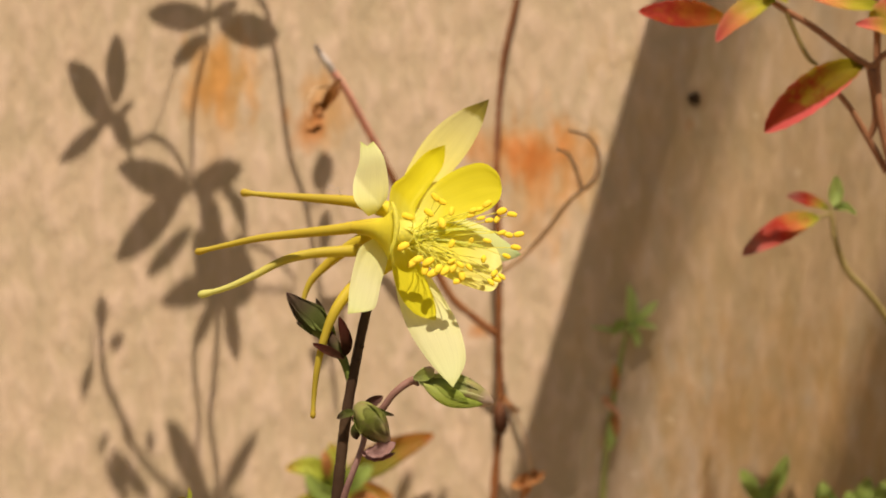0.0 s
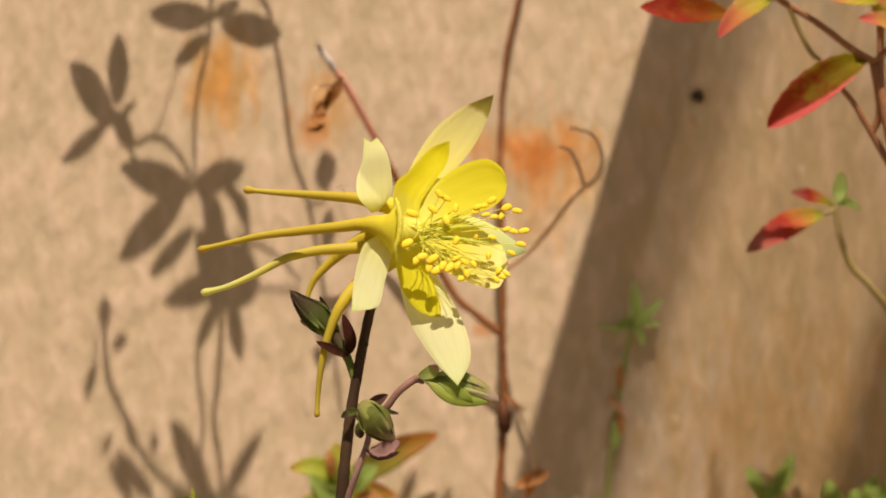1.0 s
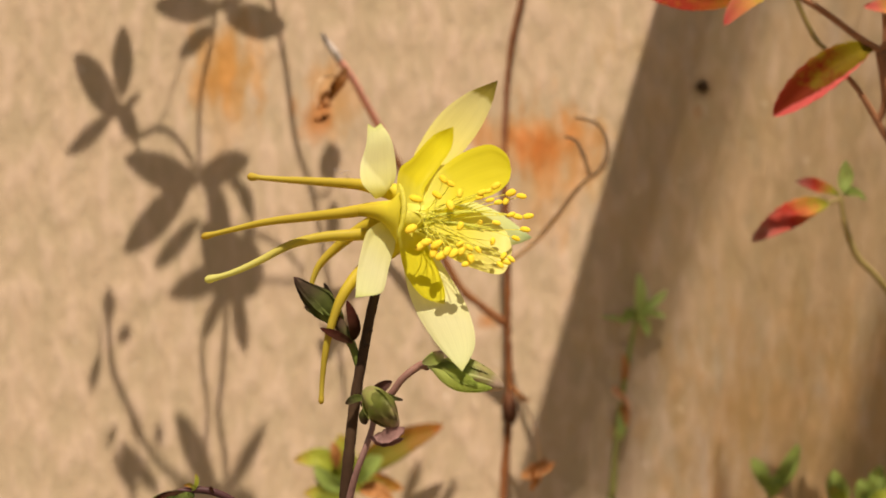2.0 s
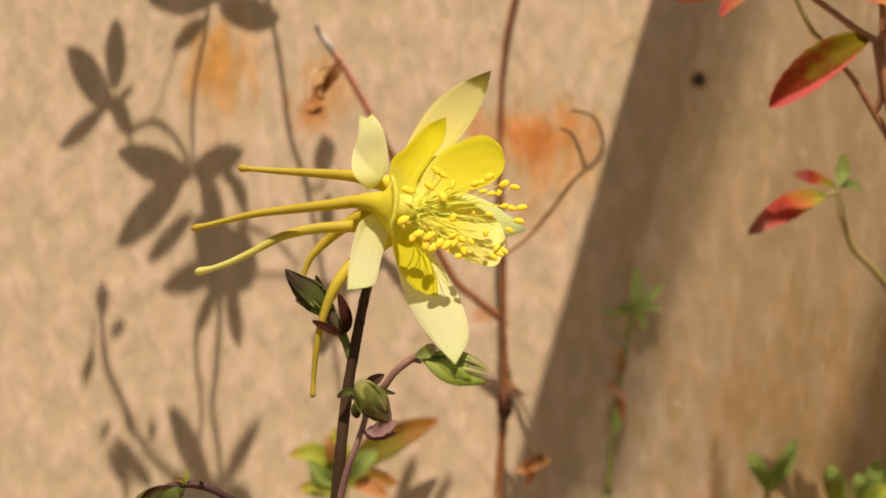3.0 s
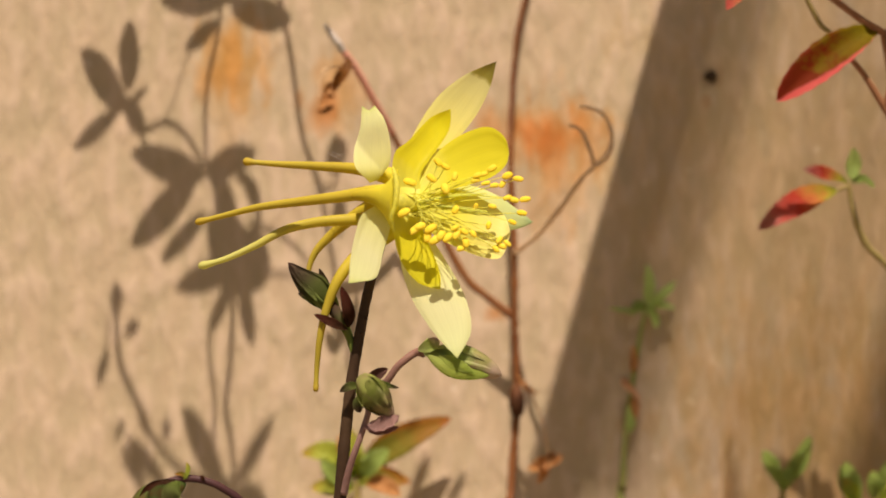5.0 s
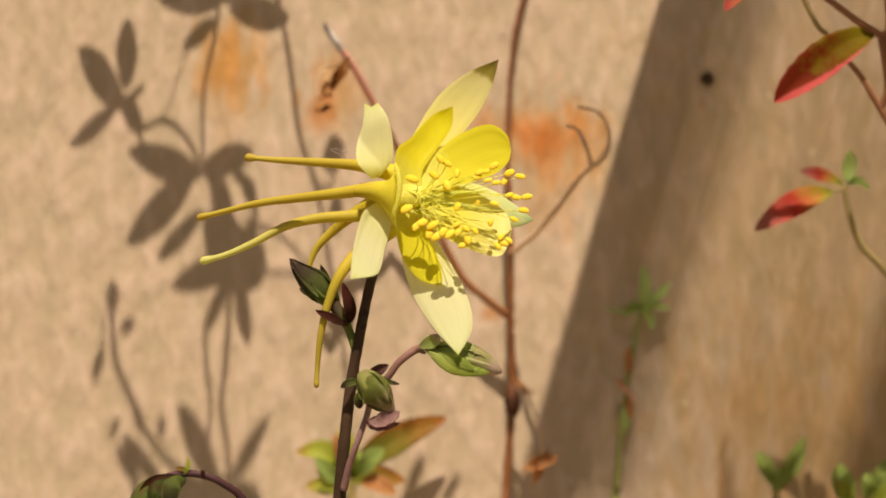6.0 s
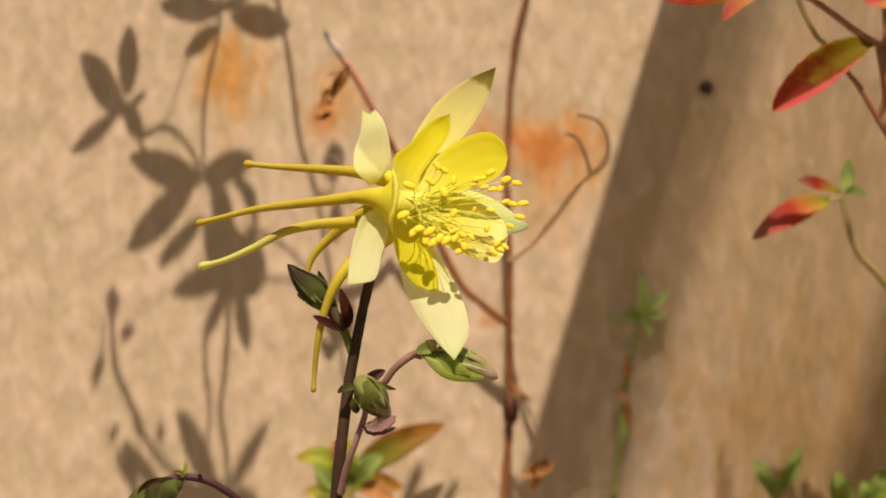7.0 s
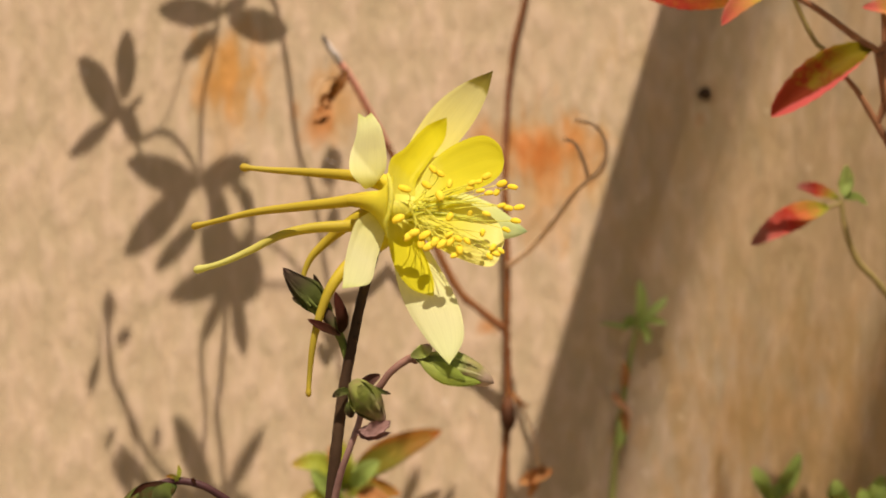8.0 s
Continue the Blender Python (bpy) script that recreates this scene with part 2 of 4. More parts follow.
PINK_STALK = stem_material("purple_stalk", (0.14, 0.065, 0.055), (0.24, 0.125, 0.10), 250, 0.5)
BUD_DARK = blade_material("bud_dark", [(0.0, (0.15, 0.20, 0.04)), (0.5, (0.11, 0.125, 0.035)), (0.8, (0.085, 0.060, 0.035)), (1.0, (0.06, 0.028, 0.024))], 0.15, gloss=0.85, vein=0.2, blotch=0.3)
BUD_RED = blade_material("bud_red", [(0.0, (0.055, 0.028, 0.012)), (1.0, (0.085, 0.016, 0.010))], 0.15, gloss=0.8, vein=0.4)
BUD_GREEN = blade_material("bud_green", [(0.0, (0.24, 0.22, 0.09)), (0.45, (0.24, 0.27, 0.06)), (0.72, (0.30, 0.27, 0.11)), (0.86, (0.50, 0.37, 0.28)), (1.0, (0.54, 0.39, 0.33))], 0.25, vein=0.2, blotch=0.4, blotch_colour=(0.24, 0.17, 0.09))
BUD_MAUVE = blade_material("bud_mauve", [(0.0, (0.38, 0.40, 0.18)), (0.5, (0.46, 0.54, 0.16)), (0.78, (0.48, 0.42, 0.28)), (0.92, (0.40, 0.28, 0.29)), (1.0, (0.26, 0.17, 0.21))], 0.38, vein=0.3, blotch=0.4)
DRY_STEM = stem_material("red_brown_stem", (0.13, 0.045, 0.018), (0.28, 0.11, 0.04), 160, 0.6)
PINK_TWIG = stem_material("pink_twig", (0.64, 0.26, 0.20), (0.72, 0.37, 0.29), 160, 0.5)
GREY_TIP = stem_material("grey_tip", (0.40, 0.32, 0.30), (0.60, 0.54, 0.50), 400, 0.8)
SHRUB_STEM = stem_material("shrub_stem", (0.22, 0.095, 0.05), (0.34, 0.16, 0.085), 160, 0.5)
OLIVE_TWIG = stem_material("olive_twig", (0.26, 0.20, 0.075), (0.38, 0.29, 0.12), 160, 0.5)
TAN_TWIG = stem_material("tan_twig", (0.64, 0.42, 0.26), (0.78, 0.56, 0.37), 160, 0.7)
RED_LEAF = blade_material("red_leaf", [(0.0, (0.26, 0.16, 0.012)), (0.3, (0.32, 0.08, 0.01)), (0.6, (0.34, 0.03, 0.01)), (1.0, (0.46, 0.06, 0.04))], 0.22, vein=0.5, blotch=0.8, gloss=0.7, blotch_colour=(0.36, 0.10, 0.012))
HALF_LEAF = blade_material("half_pink_leaf", [(0.0, (0.26, 0.20, 0.01)), (0.4, (0.24, 0.14, 0.008)), (0.58, (0.24, 0.035, 0.006)), (1.0, (0.30, 0.035, 0.015))], 0.22, gloss=0.7, vein=0.4, blotch=1.0, half_colour=(0.72, 0.15, 0.14))
PINK_LEAF = blade_material("pink_leaf", [(0.0, (0.22, 0.30, 0.04)), (0.2, (0.52, 0.46, 0.07)), (0.34, (0.70, 0.28, 0.09)), (0.52, (0.64, 0.08, 0.05)), (0.78, (0.62, 0.20, 0.17)), (1.0, (0.48, 0.27, 0.22))], 0.33, gloss=0.6, vein=0.3, blotch=0.5)
YELLOW_LEAF = blade_material("yellow_leaf", [(0.0, (0.30, 0.34, 0.03)), (0.35, (0.56, 0.52, 0.07)), (0.6, (0.70, 0.40, 0.13)), (0.85, (0.70, 0.18, 0.15)), (1.0, (0.66, 0.14, 0.12))], 0.35, vein=0.3, blotch=0.4)
MID_LEAF = blade_material("mid_green_leaf", [(0.0, (0.34, 0.45, 0.13)), (1.0, (0.46, 0.57, 0.19))], 0.4, vein=0.4, blotch=0.5)
DARK_LEAF = blade_material("dark_leaf", [(0.0, (0.06, 0.085, 0.018)), (1.0, (0.10, 0.125, 0.028))], 0.2, gloss=0.7, vein=0.4, blotch_colour=(0.10, 0.06, 0.02))
THICK_LEAF = blade_material("thick_leaf", [(0.0, (0.07, 0.11, 0.03)), (1.0, (0.09, 0.13, 0.035))], 0.04, vein=0.3)
LIME_LEAF = blade_material("lime_leaf", [(0.0, (0.34, 0.42, 0.06)), (0.7, (0.52, 0.56, 0.11)), (1.0, (0.58, 0.42, 0.10))], 0.4, vein=0.3)
RUST_LEAF = blade_material("rust_leaf", [(0.0, (0.28, 0.33, 0.05)), (0.5, (0.34, 0.30, 0.06)), (0.8, (0.44, 0.24, 0.05)), (1.0, (0.54, 0.20, 0.05))], 0.35, vein=0.4, blotch=0.6, half_colour=(0.50, 0.25, 0.06))
DRY_LEAF = blade_material("dry_leaf", [(0.0, (0.52, 0.24, 0.09)), (1.0, (0.70, 0.38, 0.17))], 0.25, vein=0.4, blotch=0.5)


# ---- building ----
def part(name, bm, material, parent=None, label="", smooth=True):
    mesh = bpy.data.meshes.new(name)
    bmesh.ops.recalc_face_normals(bm, faces=bm.faces)
    bm.to_mesh(mesh)
    bm.free()
    mesh.materials.append(material)
    if smooth:
        mesh.polygons.foreach_set("use_smooth", [True] * len(mesh.polygons))
    ob = new(name, mesh)
    if parent:
        ob.parent = parent
        ob.matrix_parent_inverse = Matrix.Translation(-parent.location)
    return tagged(ob, label)


def thing(name, place, label, category, group=""):
    ob = new(name)
    ob.location = place
    ob.empty_display_size = 0.02
    return tagged(ob, label, category, group)


def curve_at(points, s):
    """A point on a smooth curve through the points, s from 0 to 1."""
    pts = [Vector(p) for p in points]
    n = len(pts) - 1
    k = min(int(s * n), n - 1)
    f = s * n - k
    a, b, c, d = pts[max(k - 1, 0)], pts[k], pts[k + 1], pts[min(k + 2, n)]
    return 0.5 * ((2 * b) + (c - a) * f + (2 * a - 5 * b + 4 * c - d) * f * f + (3 * b - a - 3 * c + d) * f ** 3)


def tube(points, radii, sides=10, steps=None, bm=None, rough=0.0, hollow=False):
    """A tapered stalk along a smooth curve; radii are spread evenly over its length."""
    bm = bm or bmesh.new()
    uv = bm.loops.layers.uv.verify()
    steps = steps or 7 * (len(points) - 1)
    side = None
    rings = []
    for i in range(steps + 1):
        s = i / steps
        p = curve_at(points, s)
        ahead = (curve_at(points, min(s + 0.01, 1)) - curve_at(points, max(s - 0.01, 0))).normalized()
        side = (side or ahead.orthogonal())
        side = (side - ahead * side.dot(ahead)).normalized()
        up = ahead.cross(side)
        x = s * (len(radii) - 1)
        k = min(int(x), len(radii) - 2)
        r = radii[k] + (radii[k + 1] - radii[k]) * (x - k)
        r *= 1 + rough * noise.noise(p * 400)
        rings.append([bm.verts.new(p + r * (side * math.cos(a) + up * math.sin(a))) for a in (2 * math.pi * j / sides for j in range(sides))])
    for i, (a, b) in enumerate(zip(rings, rings[1:])):
        for j in range(sides):
            face = bm.faces.new((a[j], a[(j + 1) % sides], b[(j + 1) % sides], b[j]))
            for loop, (p, q) in zip(face.loops, ((i, j), (i, j + 1), (i + 1, j + 1), (i + 1, j))):
                loop[uv].uv = (p / steps, q / sides)
    if not hollow:
        bm.faces.new(rings[0][::-1])
        bm.faces.new(rings[-1])
    return bm


def blade(points, half_width, facing, cup=0.15, fold=0.0, blunt=0.0, thick=0.00025, wave=0.0, curl=0.0, rows=18, cols=8, seed=0, peak=0.5, teeth=0.0, root=0.0, heel=0.0, snip=0.0, dip=1.0):
    """A petal or leaf along a smooth curve. cup bends its edges towards the side it faces, fold creases the midrib, blunt widens the tip."""
    bm = bmesh.new()
    uv = bm.loops.layers.uv.new("UVMap")
    facing = Vector(facing).normalized()
    grid = []
    for i in range(rows + 1):
        s = i / rows
        p = curve_at(points, s)
        ahead = (curve_at(points, min(s + 0.02, 1)) - curve_at(points, max(s - 0.02, 0))).normalized()
        out = (facing - ahead * facing.dot(ahead)).normalized()
        side = ahead.cross(out)
        e = math.log(0.5) / math.log(peak)
        q = s ** e
        w = max(math.sin(math.pi * min(q, 1.0)), 0.0) ** (0.85 - 0.45 * (blunt if q > 0.5 else heel))
        w = max(w, root * (1 - 1.3 * s), snip if s > peak else 0, 0.04 if s < 0.999 else 0.015) * half_width
        if teeth and i % 2:
            w *= 1 - teeth
        line = []
        for j in range(cols + 1):
            v = 2 * j / cols - 1
            lift = cup * w * v * v + fold * w * abs(v)
            lift += wave * half_width * math.sin(9 * s + 3 * v + seed) * (0.3 + abs(v)) * math.sin(math.pi * s)
            lift += curl * half_width * s * s * v
            dent = dip * snip * half_width * s ** 8 * (0.5 * (1 - abs(v)) - 0.45 * v)
            line.append(bm.verts.new(p - ahead * dent + side * w * v + out * lift))
        grid.append(line)
    for i in range(rows):
        for j in range(cols):
            face = bm.faces.new((grid[i][j], grid[i][j + 1], grid[i + 1][j + 1], grid[i + 1][j]))
            for loop, (a, b) in zip(face.loops, ((i, j), (i, j + 1), (i + 1, j + 1), (i + 1, j))):
                loop[uv].uv = (a / rows, b / cols)
    if thick:
        bmesh.ops.solidify(bm, geom=bm.faces[:], thickness=thick)
    return bm


def sheet(left, right, facing, bulge=0.1, crease=None, rim=0.0, notch=0.0, rows=34, cols=20, seed=0):
    """A petal stretched between two edge curves that run from its base to its tip. bulge arches it towards the side it faces;
    crease = (across at the base, across at the tip, depth) folds one flap up along a slanting line; rim rolls its edges, notch cuts a small V into the tip."""
    bm = bmesh.new()
    uv = bm.loops.layers.uv.new("UVMap")
    facing = Vector(facing).normalized()
    grid = []
    for i in range(rows + 1):
        s = i / rows
        a, b = curve_at(left, s), curve_at(right, s)
        w = (b - a).length
        line = []
        for j in range(cols + 1):
            v = 2 * j / cols - 1
            lift = bulge * w * (1 - v * v) + rim * w * max(abs(v) - 0.8, 0) * 5
            lift += 0.012 * w * noise.noise(Vector((3.1 * s + seed, 2.3 * v, seed)))
            if crease:
                at = crease[0] + (crease[1] - crease[0]) * s
                lift += crease[2] * 0.5 * w * max(at - v, 0.0)
            dent = (curve_at(left, 0.5) + curve_at(right, 0.5)) * 0.5 - a.lerp(b, 0.5)
            line.append(bm.verts.new(a.lerp(b, j / cols) + facing * lift + dent * notch * s ** 9 * (1 - abs(v))))
        grid.append(line)
    for i in range(rows):
        for j in range(cols):
            face = bm.faces.new((grid[i][j], grid[i][j + 1], grid[i + 1][j + 1], grid[i + 1][j]))
            for loop, (p, q) in zip(face.loops, ((i, j), (i, j + 1), (i + 1, j + 1), (i + 1, j))):
                loop[uv].uv = (p / rows, q / cols)
    return bm


def lens(points, half_width, flat=1.0, facing=(0, -1, 0), rows=16, sides=14, peak=0.45, ridge=0.0, taper=0.8):
    """A closed bud along a curve, with lengthwise ridges; a small taper rounds its ends."""
    bm = bmesh.new()
    uv = bm.loops.layers.uv.new("UVMap")
    facing = Vector(facing)
    e = math.log(0.5) / math.log(peak)
    rings = []
    for i in range(rows + 1):
        s = i / rows
        p = curve_at(points, s)
        ahead = (curve_at(points, min(s + 0.02, 1)) - curve_at(points, max(s - 0.02, 0))).normalized()
        out = (facing - ahead * facing.dot(ahead)).normalized()
        side = ahead.cross(out)
        w = max(math.sin(math.pi * s ** e) ** taper if s < 1 else 0, 0.03) * half_width
        rings.append([bm.verts.new(p + w * (1 + ridge * math.cos(5 * a)) * (side * math.cos(a) + out * flat * math.sin(a))) for a in (2 * math.pi * j / sides for j in range(sides))])
    for i in range(rows):
        for j in range(sides):
            k = (j + 1) % sides
            face = bm.faces.new((rings[i][j], rings[i][k], rings[i + 1][k], rings[i + 1][j]))
            for loop, (a, b) in zip(face.loops, ((i, j), (i, j + 1), (i + 1, j + 1), (i + 1, j))):
                loop[uv].uv = (a / rows, b / sides)
    bm.faces.new(rings[0][::-1])
    bm.faces.new(rings[-1])
    return bm


def slab(corners, z0, z1):
    """A flat board with the given outline in plan."""
    bm = bmesh.new()
    low = [bm.verts.new((x, y, z0)) for x, y in corners]
    high = [bm.verts.new((x, y, z1)) for x, y in corners]
    n = len(corners)
    bm.faces.new(low[::-1])
    bm.faces.new(high)
    for i in range(n):
        bm.faces.new((low[i], low[(i + 1) % n], high[(i + 1) % n], high[i]))
    return bm


# ---- setting ----
def setting():
    bm = slab([(-60, -60), (60, -60), (60, 60), (-60, 60)], -0.4, 0.0)
    tagged(part("ground", bm, SOIL, smooth=False), "pale tan gravel at the foot of the wall", "ground", kind="structure")
    bm = slab([(-3, 0), (4, 0), (4, 0.06), (-3, 0.06)], -0.02, 2.2)
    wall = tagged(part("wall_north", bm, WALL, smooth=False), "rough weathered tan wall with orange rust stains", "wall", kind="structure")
    # a dark knot hole in the boarding
    c = Vector((0.09259, 0, 0.55611))
    bm = bmesh.new()
    rim, inner = [], []
    for k in range(18):
        a = 2 * math.pi * k / 18
        r = 0.0024 * (1 + 0.40 * noise.noise(Vector((math.cos(a), math.sin(a), 3.0))))
        rim.append(bm.verts.new((c.x + 1.05 * r * math.cos(a), -0.0006, c.z + r * math.sin(a))))
        inner.append(bm.verts.new((c.x + 0.6 * r * math.cos(a), -0.0016, c.z + 0.6 * r * math.sin(a))))
    middle = bm.verts.new((c.x, -0.0012, c.z))
    for k in range(18):
        j = (k + 1) % 18
        bm.faces.new((rim[k], rim[j], inner[j], inner[k]))
        bm.faces.new((inner[k], inner[j], middle))
    part("knot", bm, KNOT, wall, "dark wood knot")
    # unseen timber ledge, added so its slanted end throws the wide band of shade
    def slanted(x0, x1, height):
        """The outline of a board that runs out from the wall at the ledge's slant; x0 and x1 lie where its shadow meets the band's edge."""
        reach = (height - 0.395) / 2
        at_wall = 0.0759 + 0.294 * (height - 0.5836)
        return [(at_wall + x0 - 0.548 * 0.004, -0.004), (at_wall + x0 - 0.548 * reach, -reach), (at_wall + x1 - 0.548 * reach, -reach), (at_wall + x1 - 0.548 * 0.004, -0.004)]

    ledge = tagged(part("ledge", slab(slanted(0.0, 0.022, 0.78), 0.78, 0.784), TIMBER, smooth=False), "unseen slanted timber board added to shade the wall", "ledge", kind="structure")
    part("shade_bracket", slab(slanted(0.006, 0.012, 0.78), 0.757, 0.779), TIMBER, ledge, smooth=False)
    # unseen slatted trellis higher up, added to break the sun beside the ledge
    rail = slab([(0.3, -0.72), (2.2, -0.72), (2.2, -0.69), (0.3, -0.69)], 1.806, 1.84)
    trellis = tagged(part("trellis", rail, TIMBER, smooth=False), "unseen timber slats added to break the sun on the wall", "trellis", kind="structure")
    slats, at = [(0.012, 0.0275)], 0.0300
    while at < 0.111:
        # the slats sit a little closer beside the ledge and in the middle of the bay
        cover = (0.24 if at < 0.075 else 0.29) + 0.50 * math.exp(-((at - 0.029) / 0.009) ** 2) + 0.16 * math.exp(-((at - 0.068) / 0.004) ** 2) + 0.10 * math.exp(-((at - 0.090) / 0.006) ** 2)
        slats.append((at, at + 0.0056 * cover))
        at += 0.0056
    slats.append((0.1135, 0.160))
    while slats[-1][1] < 1.2:
        slats.append((slats[-1][1] + 0.005, slats[-1][1] + 0.016))
    for x0, x1 in slats:
        part("shade_slat", slab(slanted(x0, x1, 1.8), 1.8, 1.804), TIMBER, trellis, smooth=False)


# ---- columbine ----
def wrapped(spine, half, count, material, parent, turn=0.0):
    """Sepals that close round a bud, each a little proud of it."""
    pts = [curve_at(spine, k / 4) for k in range(5)]
    axis = (pts[-1] - pts[0]).normalized()
    first = (Vector((0, -1, 0)) - axis * -axis.y).normalized()
    for n in range(count):
        out = Matrix.Rotation(turn + 2 * math.pi * n / count, 3, axis) @ first
        line = [p + out * half * 0.93 * math.sin(math.pi * k / 4) for k, p in enumerate(pts)]
        part("sepal", blade(line, half * 0.95, out, -0.42, 0.06, wave=0.05, seed=n, rows=12, cols=6), material, parent)


def columbine():
    root = Vector((-0.03505, -0.15, 0.34806))
    root.z = 0.0
    plant = thing("columbine", root, "yellow columbine with long spurs and closed buds, dark stem", "flower")
    stem = part("stem", tube([root, (-0.03369, -0.156, 0.3651), (-0.02831, -0.16, 0.42828), (-0.02659, -0.16, 0.44637), (-0.02505, -0.16, 0.45823), (-0.02292, -0.16, 0.47008), (-0.02054, -0.159, 0.48192), (-0.01757, -0.158, 0.49231), (-0.01484, -0.158, 0.5005)],
                             [0.0020, 0.0019, 0.0017, 0.0015, 0.0015, 0.0014, 0.0013, 0.0012, 0.0011], 12, 70, rough=0.1), STEM, plant, "dark brown upright stem")
    for a, b in (((-0.02165, -0.161, 0.47428), (-0.02056, -0.162, 0.47476)), ((-0.02591, -0.161, 0.45018), (-0.02709, -0.161, 0.45077)), ((-0.02256, -0.161, 0.47014), (-0.02161, -0.162, 0.47107)), ((-0.02714, -0.161, 0.44056), (-0.02817, -0.161, 0.44101))):
        part("nub", lens([a, Vector(a).lerp(Vector(b), 0.5), b], 0.0006, rows=6, sides=8), STEM, plant)
    head = part("flower", lens([(-0.01692, -0.164, 0.50436), (-0.01179, -0.168, 0.50378), (-0.0066, -0.166, 0.50323)], 0.0027, 0.85, peak=0.5, ridge=0.03), TUBE, plant, "open yellow flower head turned sideways")
    def sepal(left, right, facing, bulge, crease=None, material=SEPAL, seed=0, notch=0.0):
        part("sepal", sheet(left, right, facing, bulge, crease, rim=-0.03, notch=notch, seed=seed), material, head)

    # the five pale sepals: upright and dark-tipped, two beside the spurs, hanging, and the one behind the stamens
    sepal([(-0.01392, -0.15336, 0.50878), (-0.01022, -0.14819, 0.52137), (-0.00366, -0.14596, 0.53237), (0.00414, -0.14673, 0.53864), (0.01314, -0.15049, 0.54187)],
          [(-0.00829, -0.15222, 0.50974), (-0.00062, -0.14898, 0.51809), (0.0069, -0.14774, 0.52711), (0.01115, -0.14858, 0.53503), (0.01314, -0.15049, 0.54187)], (-0.35, -1, 0.2), -0.07, material=SEPAL_TIPPED)
    sepal([(-0.01964, -0.16301, 0.50896), (-0.02331, -0.16307, 0.51263), (-0.02361, -0.16305, 0.51790), (-0.02196, -0.16347, 0.52372), (-0.02163, -0.16243, 0.52925)],
          [(-0.01759, -0.16295, 0.50999), (-0.01452, -0.16285, 0.51423), (-0.01424, -0.16281, 0.51921), (-0.01552, -0.16330, 0.52532), (-0.01825, -0.16235, 0.52939)], (0.1, -1, 0.1), 0.03, (1.1, -2.3, 0.95), seed=1, notch=0.12)
    sepal([(-0.01832, -0.16451, 0.50318), (-0.02162, -0.16511, 0.50083), (-0.02312, -0.16617, 0.49643), (-0.02423, -0.16793, 0.49031), (-0.02452, -0.17058, 0.48353)],
          [(-0.01424, -0.16443, 0.50026), (-0.01444, -0.16545, 0.49688), (-0.0159, -0.16712, 0.49148), (-0.01729, -0.16939, 0.48540), (-0.01978, -0.17046, 0.48411)], (0.15, -1, 0.15), 0.03, (-0.35, -0.9, 0.5), seed=2)
    sepal([(-0.01264, -0.15839, 0.49931), (-0.01195, -0.16363, 0.49037), (-0.00912, -0.16642, 0.48078), (-0.00346, -0.16934, 0.47163), (0.00299, -0.17272, 0.46451)],
          [(-0.00711, -0.15675, 0.49937), (-0.00066, -0.16135, 0.48996), (0.00473, -0.16488, 0.48020), (0.00642, -0.16830, 0.47133), (0.00299, -0.17272, 0.46451)], (0.15, -1, 0.35), 0.05, (0.55, 0.2, -0.10), seed=3)
    sepal([(-0.00742, -0.14920, 0.50901), (0.0023, -0.14595, 0.51009), (0.01139, -0.14375, 0.50746), (0.01827, -0.14260, 0.50291), (0.02255, -0.14252, 0.49923)],
          [(-0.00735, -0.15023, 0.50382), (0.00238, -0.14802, 0.49891), (0.01142, -0.14581, 0.49700), (0.01826, -0.14364, 0.49752), (0.02255, -0.14252, 0.49923)], (0.0, -1, 0.5), 0.10, material=SEPAL_GREEN, seed=4)

    def petal(left, right, facing, bulge, seed=0, material=PETAL):
        part("petal", sheet(left, right, facing, bulge, rim=-0.03, seed=seed), material, head)

    petal([(-0.01411, -0.16239, 0.50576), (-0.01355, -0.16031, 0.51663), (-0.00984, -0.15619, 0.52081), (-0.00435, -0.15302, 0.52692), (0.00106, -0.15337, 0.52911)],
          [(-0.00673, -0.15820, 0.50671), (-0.00683, -0.15667, 0.51184), (-0.00369, -0.15406, 0.51709), (0.00044, -0.15292, 0.52346), (0.00106, -0.15337, 0.52911)], (0.25, -1, 0.25), -0.13, seed=7)
    petal([(-0.00739, -0.15721, 0.50854), (-0.00369, -0.15406, 0.51649), (0.00287, -0.15387, 0.52187), (0.01037, -0.15567, 0.52421), (0.01498, -0.15758, 0.52149), (0.01631, -0.15857, 0.51726)],
          [(-0.00779, -0.16024, 0.50542), (-0.00134, -0.15957, 0.50707), (0.00603, -0.15987, 0.50880), (0.01191, -0.16022, 0.51083), (0.01543, -0.15961, 0.51380), (0.01631, -0.15857, 0.51697)], (-0.1, -1, 0.25), -0.08, seed=8)
    petal([(-0.01028, -0.15828, 0.50789), (-0.00187, -0.15457, 0.50869), (0.00733, -0.15285, 0.50637), (0.01451, -0.15371, 0.50154), (0.01646, -0.15869, 0.49633)],
          [(-0.00987, -0.16431, 0.50114), (-0.00253, -0.16517, 0.49558), (0.00619, -0.16548, 0.49121), (0.01372, -0.16480, 0.48977), (0.01646, -0.15970, 0.49571)], (0.0, -1, 0.5), -0.06, seed=9, material=PETAL_LIT)
